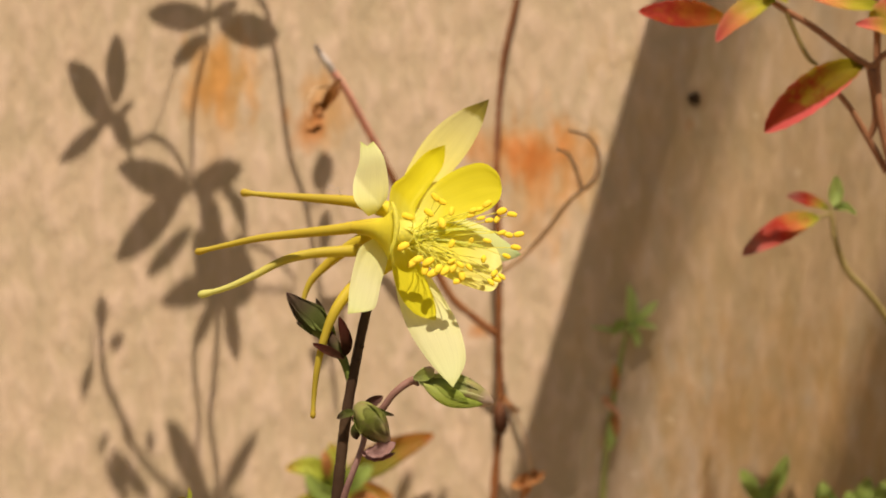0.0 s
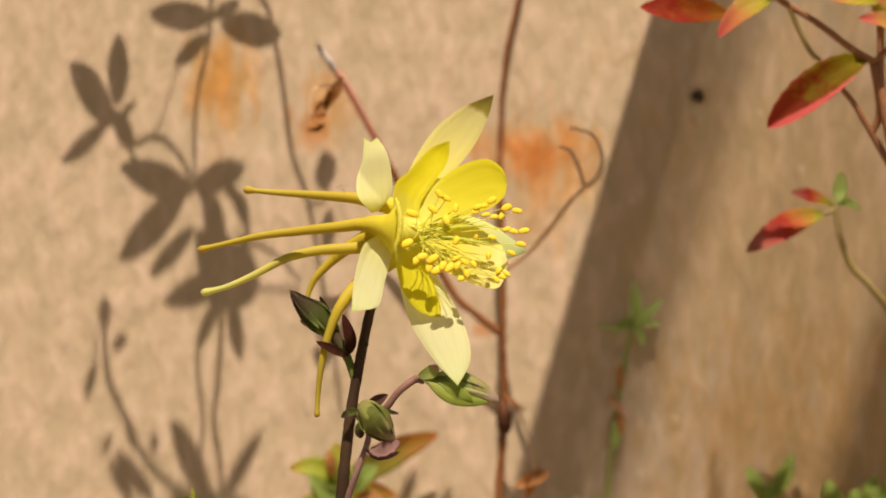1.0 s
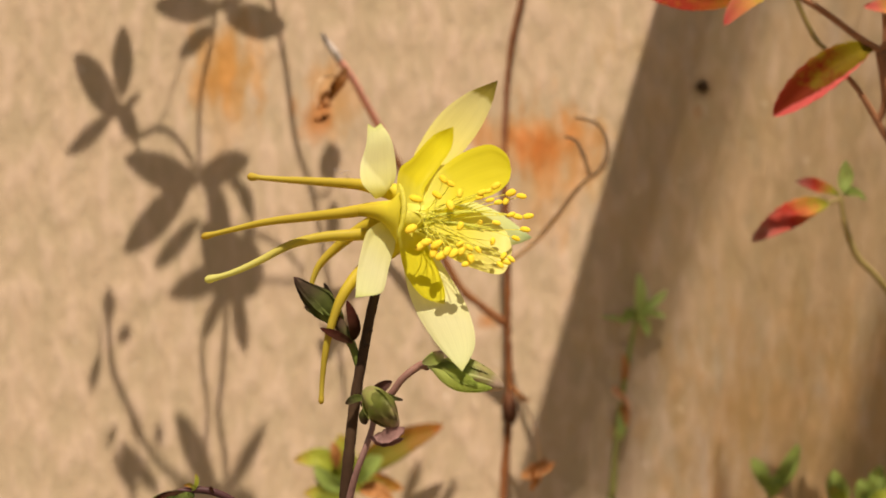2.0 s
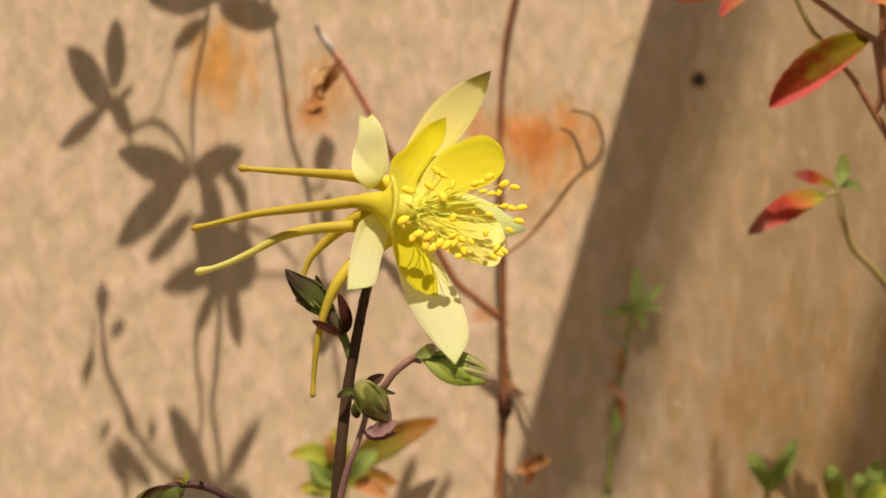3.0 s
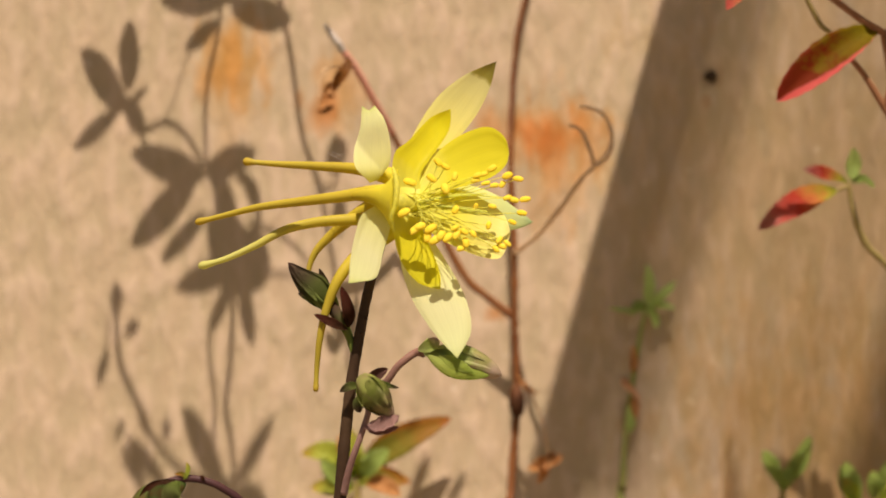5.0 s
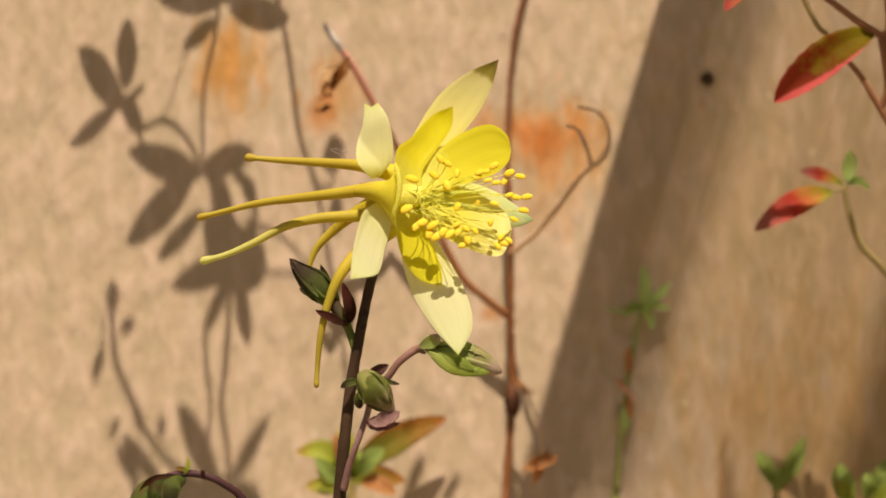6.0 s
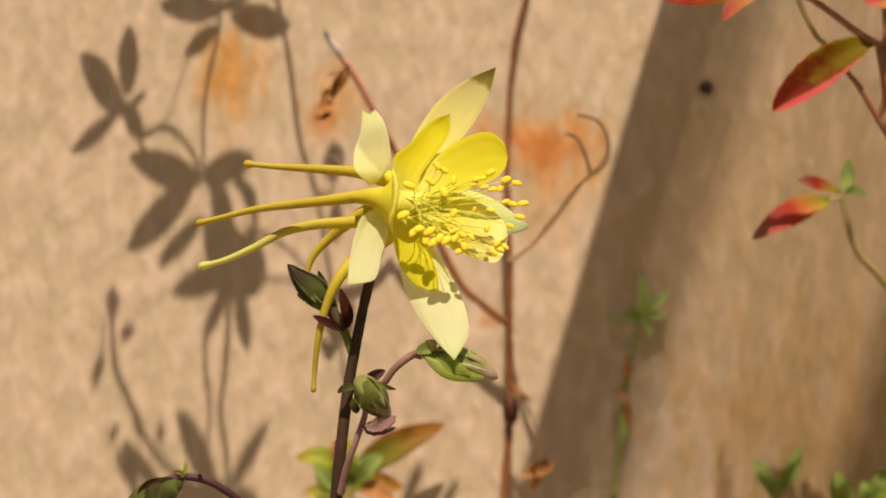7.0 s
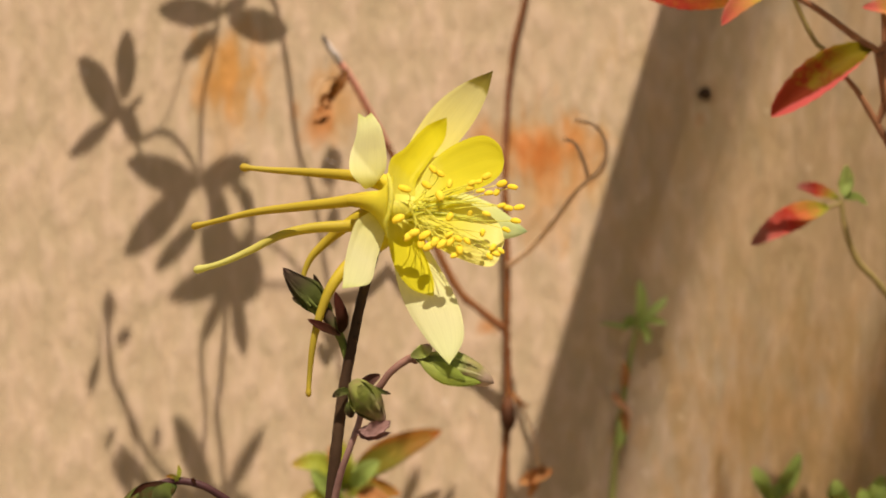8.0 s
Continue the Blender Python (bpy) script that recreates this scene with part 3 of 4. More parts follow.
    petal([(-0.01358, -0.16539, 0.50313), (-0.01309, -0.16783, 0.49580), (-0.01128, -0.16882, 0.48915), (-0.00728, -0.16806, 0.48382), (-0.00245, -0.16655, 0.48180)],
          [(-0.00778, -0.16026, 0.50189), (-0.0056, -0.16224, 0.49595), (-0.00301, -0.16421, 0.49036), (-0.00149, -0.16550, 0.48541), (-0.00144, -0.16653, 0.48180)], (0.2, -1, 0.4), -0.05, seed=10)

    def spur(spine, wide, neck, knob, material=SPUR):
        """A hollow spur that narrows to its neck and ends in a small round nectar knob."""
        n = 44
        radii = [neck + (wide - neck) * (1 - k / n) ** 1.25 for k in range(n)]
        radii += [neck * 1.05, knob * 0.86, knob, knob * 0.92, knob * 0.45]
        part("spur", tube(spine, radii, 14, 96), material, head)

    spur([(-0.01385, -0.15435, 0.51112), (-0.01992, -0.15349, 0.51268), (-0.02452, -0.15259, 0.51366), (-0.03531, -0.15085, 0.51456), (-0.04637, -0.14812, 0.51540), (-0.0554, -0.14734, 0.51624)], 0.0025, 0.00070, 0.00115)
    spur([(-0.01438, -0.16639, 0.50686), (-0.02028, -0.16554, 0.50663), (-0.02767, -0.16472, 0.50567), (-0.03816, -0.16299, 0.50460), (-0.04877, -0.16126, 0.50338), (-0.05819, -0.15850, 0.50144), (-0.0665, -0.15671, 0.49958)], 0.0021, 0.00068, 0.00098)
    spur([(-0.01264, -0.15839, 0.49990), (-0.01963, -0.15656, 0.50028), (-0.02568, -0.15571, 0.50002), (-0.03451, -0.15693, 0.49939), (-0.04255, -0.15814, 0.49742), (-0.05055, -0.15936, 0.49324), (-0.05797, -0.15956, 0.48998), (-0.06529, -0.15876, 0.48806)], 0.0021, 0.00074, 0.00110, SPUR_PALE)
    spur([(-0.01354, -0.15037, 0.50563), (-0.02027, -0.14955, 0.50387), (-0.02652, -0.14772, 0.50032), (-0.0312, -0.14686, 0.49670), (-0.03546, -0.14699, 0.49243), (-0.03743, -0.14706, 0.48862), (-0.03834, -0.14711, 0.48451)], 0.0024, 0.00068, 0.00090)
    spur([(-0.01256, -0.15940, 0.49810), (-0.01902, -0.15658, 0.49374), (-0.02416, -0.15873, 0.48985), (-0.02825, -0.16187, 0.48423), (-0.03105, -0.16298, 0.47721), (-0.03294, -0.16308, 0.46916), (-0.03392, -0.16215, 0.46106), (-0.0342, -0.16219, 0.45535)], 0.0024, 0.00062, 0.00078)
    # the nearest petal, seen from its side: a smooth fan that runs back into its spur, with a thin pale lip
    trumpet = [(-0.01307, -0.16637, 0.50497), (-0.01525, -0.16642, 0.50526), (-0.01759, -0.16628, 0.50571), (-0.02023, -0.16604, 0.50602), (-0.02391, -0.16563, 0.50605)]
    part("petal", tube(trumpet, [0.0079, 0.0060, 0.0043, 0.0032, 0.0026, 0.0022, 0.0019, 0.0016, 0.0012], 26, 32, hollow=True), PETAL_BACK, head, "flared mouth of the nearest petal")
    part("lip", tube([(-0.01294, -0.17192, 0.51270), (-0.01204, -0.17432, 0.51011), (-0.01164, -0.17583, 0.50647), (-0.01212, -0.17686, 0.50260), (-0.01297, -0.17690, 0.49978), (-0.01247, -0.17591, 0.49642)], [0.0003, 0.0007, 0.0008, 0.0006, 0.0006, 0.0003], 8, 32), TUBE, head, "pale rim of the petal")
    # the pale throat of the flower behind the stamens
    part("throat", sheet([(-0.01354, -0.15834, 0.51204), (-0.01049, -0.15525, 0.51344), (-0.00665, -0.15467, 0.51167), (-0.0042, -0.15562, 0.50952)],
                         [(-0.01242, -0.16536, 0.50372), (-0.00932, -0.16379, 0.50291), (-0.00649, -0.16221, 0.50386), (-0.00394, -0.16064, 0.50598)], (0.3, -1, 0.2), -0.06, seed=12), THROAT, head, "pale yellow-green throat")
    for a, b, c in (((-0.03141, -0.157, 0.51765), (-0.02902, -0.159, 0.51633), (-0.02678, -0.157, 0.51524)), ((-0.03066, -0.157, 0.51795), (-0.02782, -0.159, 0.51677), (-0.02723, -0.157, 0.51479)), ((-0.02947, -0.157, 0.5163), (-0.0276, -0.158, 0.51712), (-0.02648, -0.157, 0.51688))):
        part("hair", tube([a, b, c], [0.00006, 0.00006], 4, 8), GREY_TIP, head)
    heart = Vector((-0.00899, -0.164, 0.50344))
    rng = random.Random(4)

    def stamen(tip, slant, size=0.0012):
        """A filament from the flower's heart with a flat anther, slanting by so many degrees, at its tip."""
        tip = Vector(tip)
        start = heart + Vector((rng.uniform(0, 0.003), rng.uniform(-0.003, 0.002), rng.uniform(-0.003, 0.003)))
        way = tip - start
        bend = start + way * 0.55 + Vector((0.0012, 0, 0)) + 0.05 * way.length * Vector((rng.uniform(-0.4, 0.4), -0.4, 0.5 if tip.z > heart.z else -0.1))
        part("filament", tube([start, bend, tip], [0.00013, 0.00011, 0.00010], 6, 12), FILAMENT, head)
        lean = Vector((math.cos(math.radians(slant)), 0.5 * math.sin(math.radians(slant)), math.sin(math.radians(slant)))).normalized()
        bm = lens([tip - lean * size, tip + Vector((0, -0.0001, 0.0001)), tip + lean * size], size * rng.uniform(0.54, 0.66), 0.5, facing=(0, -0.9, 0.45), rows=11, sides=10, peak=0.5, ridge=0.06, taper=0.48)
        part("anther", bm, ANTHER, head)

    stamen((-0.00168, -0.16803, 0.51410), -50, 0.0015)
    stamen((5e-05, -0.16800, 0.51295), -30, 0.0014)
    stamen((-0.0034, -0.16810, 0.51006), -40, 0.0016)
    stamen((0.00251, -0.16795, 0.51049), 80, 0.0014)
    stamen((6e-05, -0.16803, 0.50732), -70, 0.0016)
    stamen((-0.00878, -0.16974, 0.50896), -20, 0.0018)
    stamen((-0.01, -0.17482, 0.50113), 28, 0.0018)
    stamen((0.012, -0.16671, 0.51243), 35, 0.0014)
    stamen((0.00998, -0.16677, 0.51099), 15)
    stamen((0.00781, -0.16683, 0.50940), 20)
    stamen((0.0159, -0.16662, 0.51055), 25, 0.0015)
    stamen((0.01864, -0.16656, 0.50968), -10, 0.0014)
    stamen((0.0146, -0.16667, 0.50838), 60)
    stamen((0.01258, -0.16672, 0.50809), 8)
    stamen((0.01041, -0.16677, 0.50867), 12)
    stamen((0.00825, -0.16681, 0.51070), 25)
    stamen((0.01748, -0.16812, 0.50426), -15, 0.0014)
    stamen((0.02035, -0.16805, 0.50440), 10, 0.0015)
    stamen((0.0159, -0.16816, 0.50483), 20)
    stamen((0.01949, -0.16809, 0.50095), -10, 0.0014)
    stamen((0.01705, -0.16817, 0.49865), -25)
    stamen((0.01202, -0.16827, 0.50268), -15)
    stamen((0.00771, -0.16837, 0.50253), 70)
    stamen((0.00267, -0.16850, 0.50196), 65, 0.0014)
    stamen((0.01102, -0.16832, 0.49793), 78)
    stamen((-0.00751, -0.17148, 0.49684), 40, 0.0018)
    stamen((-0.00351, -0.17138, 0.49712), 35, 0.0018)
    stamen((-0.00436, -0.17142, 0.49512), 80, 0.0017)
    stamen((-0.00226, -0.17337, 0.49422), 30, 0.0018)
    stamen((-0.00623, -0.17145, 0.49770), 20, 0.0016)
    stamen((0.00086, -0.17329, 0.49479), 45, 0.0016)
    stamen((-0.00084, -0.17333, 0.49535), 60, 0.0015)
    stamen((0.0029, -0.17054, 0.49557), 70, 0.0015)
    stamen((0.00533, -0.17049, 0.49357), -80, 0.0015)
    stamen((0.00404, -0.17053, 0.49199), 20)
    stamen((0.00261, -0.17053, 0.49729), 30)
    stamen((0.0049, -0.17048, 0.49629), -40)
    stamen((0.00719, -0.17043, 0.49571), -50)
    stamen((0.01434, -0.17027, 0.49257), -20, 0.0014)
    stamen((0.01291, -0.17031, 0.49185), -50)
    stamen((0.01576, -0.17023, 0.49328), -40)
    stamen((0.01376, -0.17028, 0.49414), 50)
    for n in range(8):
        end = Vector((0.00941, -0.17, 0.50376)) + Vector((rng.uniform(-0.004, 0.003), rng.uniform(-0.002, 0.002), rng.uniform(-0.004, 0.003)))
        part("style", tube([heart, heart.lerp(end, 0.5) + Vector((0, 0, 0.0006)), end], [0.00026, 0.00018, 0.00013], 6, 10), STYLE, head)
    # dark bud beside the stem
    bud = part("bud", lens([(-0.02883, -0.16, 0.47515), (-0.03258, -0.161, 0.48025), (-0.03642, -0.161, 0.48382), (-0.04165, -0.159, 0.48886)], 0.0031, 0.75, peak=0.42, ridge=0.09), BUD_DARK, plant, "dark green pointed bud")
    wrapped([(-0.02883, -0.16, 0.47515), (-0.03258, -0.161, 0.48025), (-0.03642, -0.161, 0.48382), (-0.04165, -0.159, 0.48886)], 0.0034, 4, BUD_DARK, bud, 0.5)
    part("bract", blade([(-0.02574, -0.162, 0.47198), (-0.02522, -0.165, 0.47623), (-0.02717, -0.164, 0.48266)], 0.0016, (0.2, -1, 0), 0.4), BUD_RED, bud, "dark red bract")
    part("bract", blade([(-0.02567, -0.163, 0.47144), (-0.02948, -0.165, 0.47332), (-0.03426, -0.164, 0.4755)], 0.0012, (0, -1, 0.3), 0.3), BUD_RED, bud, "dark red bract")
    part("bract", blade([(-0.02966, -0.157, 0.47593), (-0.03195, -0.156, 0.48264), (-0.03379, -0.157, 0.48731)], 0.0010, (0, -1, 0), 0.3), BUD_DARK, bud)
    part("bract", blade([(-0.03339, -0.162, 0.47836), (-0.03624, -0.163, 0.47988), (-0.0386, -0.163, 0.48107)], 0.0008, (0, -1, 0), 0.3), BUD_DARK, bud)
    part("stalk", tube([(-0.02442, -0.16, 0.46534), (-0.02589, -0.16, 0.4701), (-0.02787, -0.161, 0.47401), (-0.03052, -0.161, 0.47787)], [0.0010, 0.0011, 0.0015, 0.0018], 8), BUD_DARK, bud)
    # nodding bud on the stem's other side
    bud = part("bud", lens([(-0.02259, -0.166, 0.45931), (-0.01952, -0.169, 0.45693), (-0.01658, -0.17, 0.45354), (-0.01379, -0.168, 0.44926)], 0.0036, 0.9, peak=0.45, ridge=0.10), BUD_GREEN, plant, "plump green bud with a pale tip")
    wrapped([(-0.02259, -0.166, 0.45931), (-0.01952, -0.169, 0.45693), (-0.01658, -0.17, 0.45354), (-0.01379, -0.168, 0.44926)], 0.0040, 3, BUD_GREEN, bud, 0.4)
    part("stalk", tube([(-0.02712, -0.162, 0.42889), (-0.02518, -0.164, 0.43654), (-0.02214, -0.165, 0.44472), (-0.02041, -0.164, 0.45047), (-0.02083, -0.164, 0.45561)], [0.0010, 0.0009, 0.0008, 0.0008, 0.0007], 8), MAUVE_STALK, bud, "purple-pink stalk")
    part("bract", blade([(-0.02008, -0.17, 0.44776), (-0.01599, -0.171, 0.44757), (-0.01197, -0.17, 0.45005)], 0.0023, (0, -1, 0.5), 0.4, wave=0.3, teeth=0.2, rows=12), LILAC, bud, "pale lilac bract")
    part("bract", blade([(-0.02136, -0.168, 0.44754), (-0.0172, -0.17, 0.44573), (-0.01202, -0.169, 0.44704)], 0.0013, (0, -1, 0.5), 0.4, wave=0.3, teeth=0.2, rows=12), LILAC, bud, "pale lilac bract")
    part("bract", blade([(-0.02245, -0.159, 0.45664), (-0.02523, -0.164, 0.4568), (-0.02773, -0.164, 0.45549)], 0.0011, (0, -1, 0.3), 0.4), BUD_DARK, bud)
    part("bract", blade([(-0.02105, -0.16, 0.45672), (-0.01871, -0.162, 0.45955), (-0.01545, -0.162, 0.4613)], 0.0016, (0, -1, -0.3), 0.3), PINK_STALK, bud, "purple bract")
    part("bract", blade([(-0.01748, -0.163, 0.45845), (-0.01494, -0.164, 0.45705), (-0.01245, -0.164, 0.45645)], 0.0006, (0, -1, 0), 0.3), BUD_DARK, bud)
    part("bract", blade([(-0.02133, -0.168, 0.45525), (-0.02244, -0.169, 0.45288), (-0.02222, -0.168, 0.45046)], 0.0014, (0, -1, 0), 0.3), BUD_DARK, bud)
    # long bud on an arched stalk
    bud = part("bud", lens([(-0.00687, -0.162, 0.46569), (0.00052, -0.164, 0.46433), (0.00725, -0.165, 0.46276), (0.014, -0.164, 0.45942)], 0.0034, 0.9, peak=0.6, ridge=0.10), BUD_GREEN, plant, "long green and mauve bud")
    wrapped([(-0.00687, -0.162, 0.46569), (0.00052, -0.164, 0.46433), (0.00725, -0.165, 0.46276), (0.014, -0.164, 0.45942)], 0.0036, 5, BUD_MAUVE, bud, 0.9)
    part("stalk", tube([(-0.02364, -0.159, 0.45516), (-0.01695, -0.162, 0.45688), (-0.01275, -0.163, 0.46196), (-0.00834, -0.162, 0.46526), (-0.00611, -0.163, 0.46546)], [0.0011, 0.0010, 0.0010, 0.0011, 0.0014], 8), PINK_STALK, bud, "purple-pink stalk")
    part("bract", blade([(-0.00501, -0.167, 0.46514), (0.00197, -0.1705, 0.46131), (0.01095, -0.169, 0.45983)], 0.0019, (0, -1, 0.25), -0.3), FRESH, bud, "fresh green bract")
    part("bract", blade([(-0.00755, -0.164, 0.46612), (-0.00384, -0.166, 0.4677), (-0.00268, -0.165, 0.46939)], 0.0018, (0, -1, 0.2), 0.2), BUD_MAUVE, bud)
    part("bract", blade([(-0.00297, -0.167, 0.46455), (0.00198, -0.1705, 0.46333), (0.00703, -0.1705, 0.46071)], 0.0015, (0, -1, 0.2), -0.2), FRESH, bud)
    # drooping bud on a bowed stalk, low in front
    bud = part("bud", lens([(-0.06548, -0.175, 0.43351), (-0.07181, -0.177, 0.43047), (-0.07544, -0.178, 0.42607), (-0.07726, -0.178, 0.41969)], 0.0046, 0.9, peak=0.5, ridge=0.06), DARK_LEAF, plant, "drooping bud on a bowed purple stalk")
    part("stalk", tube([(-0.03212, -0.156, 0.38006), (-0.04221, -0.168, 0.40736), (-0.0507, -0.172, 0.42643), (-0.05617, -0.174, 0.43198), (-0.06146, -0.175, 0.43437), (-0.06721, -0.175, 0.43464), (-0.07245, -0.176, 0.4329)],
                       [0.0014, 0.0013, 0.0011, 0.0010, 0.0010, 0.0010, 0.0012], 8), DARK_PURPLE, bud, "bowed dark purple stalk")
    part("bract", blade([(-0.06597, -0.18, 0.43483), (-0.06716, -0.184, 0.43253), (-0.06846, -0.183, 0.42541)], 0.0024, (0.2, -1, 0.2), -0.3, wave=0.25), BUD_DARK, bud)
    part("bract", blade([(-0.06908, -0.18, 0.43398), (-0.07137, -0.184, 0.43112), (-0.07295, -0.183, 0.4247)], 0.0024, (-0.1, -1, 0.2), -0.3, wave=0.25, seed=3), DARK_LEAF, bud)
    part("bract", blade([(-0.06735, -0.178, 0.43487), (-0.07333, -0.18, 0.43312), (-0.07785, -0.18, 0.42635)], 0.0010, (-0.3, -1, 0.5), 0.5, wave=0.2), BUD_RED, bud)
    part("bract", blade([(-0.06587, -0.176, 0.43463), (-0.06473, -0.176, 0.43691), (-0.06503, -0.176, 0.43904)], 0.0006, (0, -1, 0), 0.3), LIME_LEAF, bud)
    part("bract", blade([(-0.06487, -0.176, 0.43491), (-0.0663, -0.176, 0.43605), (-0.06817, -0.176, 0.43604)], 0.0006, (0, -1, 0), 0.3), RUST_LEAF, bud)
    part("bract", blade([(-0.06043, -0.176, 0.43407), (-0.06115, -0.176, 0.43520), (-0.0613, -0.176, 0.43580)], 0.0005, (0, -1, 0), 0.3), BUD_RED, bud)
    return plant


def leaf(spine, half, facing, material, parent, label="", cup=0.12, fold=0.25, seed=0, teeth=0.0, wave=0.05, name="leaf"):
    return part(name, blade(spine, half, facing, cup, fold, wave=wave, seed=seed, teeth=teeth, rows=20, cols=8), material, parent, label)


# ---- red-leaved shrub ----
def red_shrub():
    foot = Vector((0.18565, -0.05, 0.41274))
    foot.z = 0.0
    plant = thing("shrub", foot, "shrub with red, pink and yellow-green leaves on thin brown twigs", "shrub")
    y = -0.093
    part("stem", tube([foot, (0.18208, -0.06, 0.3398), (0.16074, -0.085, 0.46473), (0.14065, -0.093, 0.5194), (0.13415, -0.095, 0.54364), (0.13346, -0.095, 0.56622), (0.13192, -0.098, 0.59688)], [0.003, 0.0026, 0.0018, 0.0013, 0.0012, 0.0011, 0.0009], 9, rough=0.15), SHRUB_STEM, plant)
    part("twig", tube([(0.13137, -0.095, 0.55667), (0.12416, -0.096, 0.56088), (0.11376, -0.096, 0.56868), (0.10336, -0.096, 0.5751), (0.09469, -0.096, 0.58082)], [0.0012, 0.0010, 0.0010, 0.0009], 8, rough=0.15), SHRUB_STEM, plant)
    part("twig", tube([(0.10544, -0.096, 0.57336), (0.10901, -0.094, 0.56636), (0.11297, -0.092, 0.56), (0.11583, -0.091, 0.55802)], [0.0008, 0.0008, 0.0007], 8), OLIVE_TWIG, plant, "thin olive twig")
    part("twig", tube([(0.13802, -0.09, 0.52479), (0.13178, -0.091, 0.53525), (0.12608, -0.092, 0.54426), (0.12136, -0.092, 0.55003)], [0.0011, 0.0011, 0.0009, 0.0007], 8, rough=0.15), SHRUB_STEM, plant)
    part("twig", tube([(0.13213, -0.091, 0.53525), (0.13367, -0.093, 0.54208), (0.13137, -0.095, 0.55615)], [0.0011, 0.0011, 0.0012], 8, rough=0.15), SHRUB_STEM, plant)
    part("twig", tube([(0.1305, -0.095, 0.5558), (0.13716, -0.096, 0.56175), (0.14843, -0.096, 0.56955)], [0.0009, 0.0009, 0.0006], 8, rough=0.15), SHRUB_STEM, plant)
    leaf([(0.12970, -0.095, 0.55879), (0.11889, -0.098, 0.55256), (0.10658, -0.099, 0.54350), (0.09838, -0.097, 0.53643)], 0.0060, (0.1, -1, 0.45), HALF_LEAF, plant, "red and olive leaf with a pink lower edge", fold=0.35, teeth=0.06, seed=1)
    leaf([(0.08753, -0.096, 0.57149), (0.07855, -0.098, 0.57154), (0.0689, -0.098, 0.57223), (0.05971, -0.097, 0.57342)], 0.0050, (0.1, -1, 0.4), RED_LEAF, plant, "orange-red leaf", teeth=0.06, seed=2)
    leaf([(0.10188, -0.097, 0.57756), (0.0956, -0.099, 0.57483), (0.08887, -0.10000, 0.57020), (0.0832, -0.099, 0.56382)], 0.0042, (-0.3, -0.9, 0.4), YELLOW_LEAF, plant, "pink and yellow-green leaf", teeth=0.06, seed=3)
    leaf([(0.13472, -0.097, 0.57444), (0.12598, -0.10000, 0.57535), (0.11705, -0.10000, 0.57673), (0.10926, -0.098, 0.57912)], 0.0042, (0, -0.8, 0.5), YELLOW_LEAF, plant, "yellow-green leaf with a pink tip", teeth=0.06, seed=4)
    leaf([(0.14374, -0.098, 0.56462), (0.13701, -0.10100, 0.56627), (0.13091, -0.10200, 0.56819), (0.12502, -0.10100, 0.56902)], 0.0034, (0, -0.8, 0.5), YELLOW_LEAF, plant, "yellow-green leaf with a pink tip", teeth=0.06, seed=5)
    leaf([(0.13298, -0.097, 0.56787), (0.13387, -0.10000, 0.57157), (0.13663, -0.10000, 0.57741)], 0.0040, (-0.2, -0.8, 0.5), YELLOW_LEAF, plant, seed=7)
    leaf([(0.10555, -0.096, 0.57703), (0.10228, -0.10000, 0.58016), (0.09851, -0.10000, 0.58532)], 0.0044, (-0.2, -0.8, 0.5), YELLOW_LEAF, plant, seed=6)
    # lower shoot
    part("twig", tube([(0.15923, -0.046, 0.46411), (0.14817, -0.05, 0.47958), (0.14091, -0.053, 0.48764), (0.13474, -0.055, 0.49371), (0.13048, -0.057, 0.50348), (0.12881, -0.057, 0.51397)], [0.0012, 0.0012, 0.0011, 0.0010, 0.0009], 8, rough=0.15), OLIVE_TWIG, plant, "curved olive-brown shoot")
    leaf([(0.12501, -0.058, 0.51133), (0.11647, -0.061, 0.50941), (0.10733, -0.062, 0.50457), (0.0988, -0.06, 0.49863)], 0.0046, (0.2, -0.8, 0.5), PINK_LEAF, plant, "red leaf with a green base", fold=0.12, teeth=0.06, seed=10)
    leaf([(0.12875, -0.0565, 0.51361), (0.12432, -0.053, 0.51596), (0.11964, -0.052, 0.51751), (0.11532, -0.051, 0.51868)], 0.0028, (0.1, -0.8, 0.5), PINK_LEAF, plant, "small pink leaf", seed=11)
    leaf([(0.12987, -0.0565, 0.51436), (0.13101, -0.055, 0.51929), (0.13076, -0.056, 0.52526)], 0.0025, (-0.1, -0.6, 0.7), PALE_LEAF, plant, "small lime leaf", seed=12)
    leaf([(0.12987, -0.0565, 0.51398), (0.13401, -0.055, 0.51440), (0.13777, -0.055, 0.51214)], 0.0023, (0.2, -0.6, 0.7), MID_LEAF, plant, "small green leaf", seed=13)
    part("twig", tube([(0.12900, -0.057, 0.51247), (0.12725, -0.058, 0.51207), (0.12463, -0.058, 0.51114)], [0.0007, 0.0006], 7), OLIVE_TWIG, plant)
    return plant


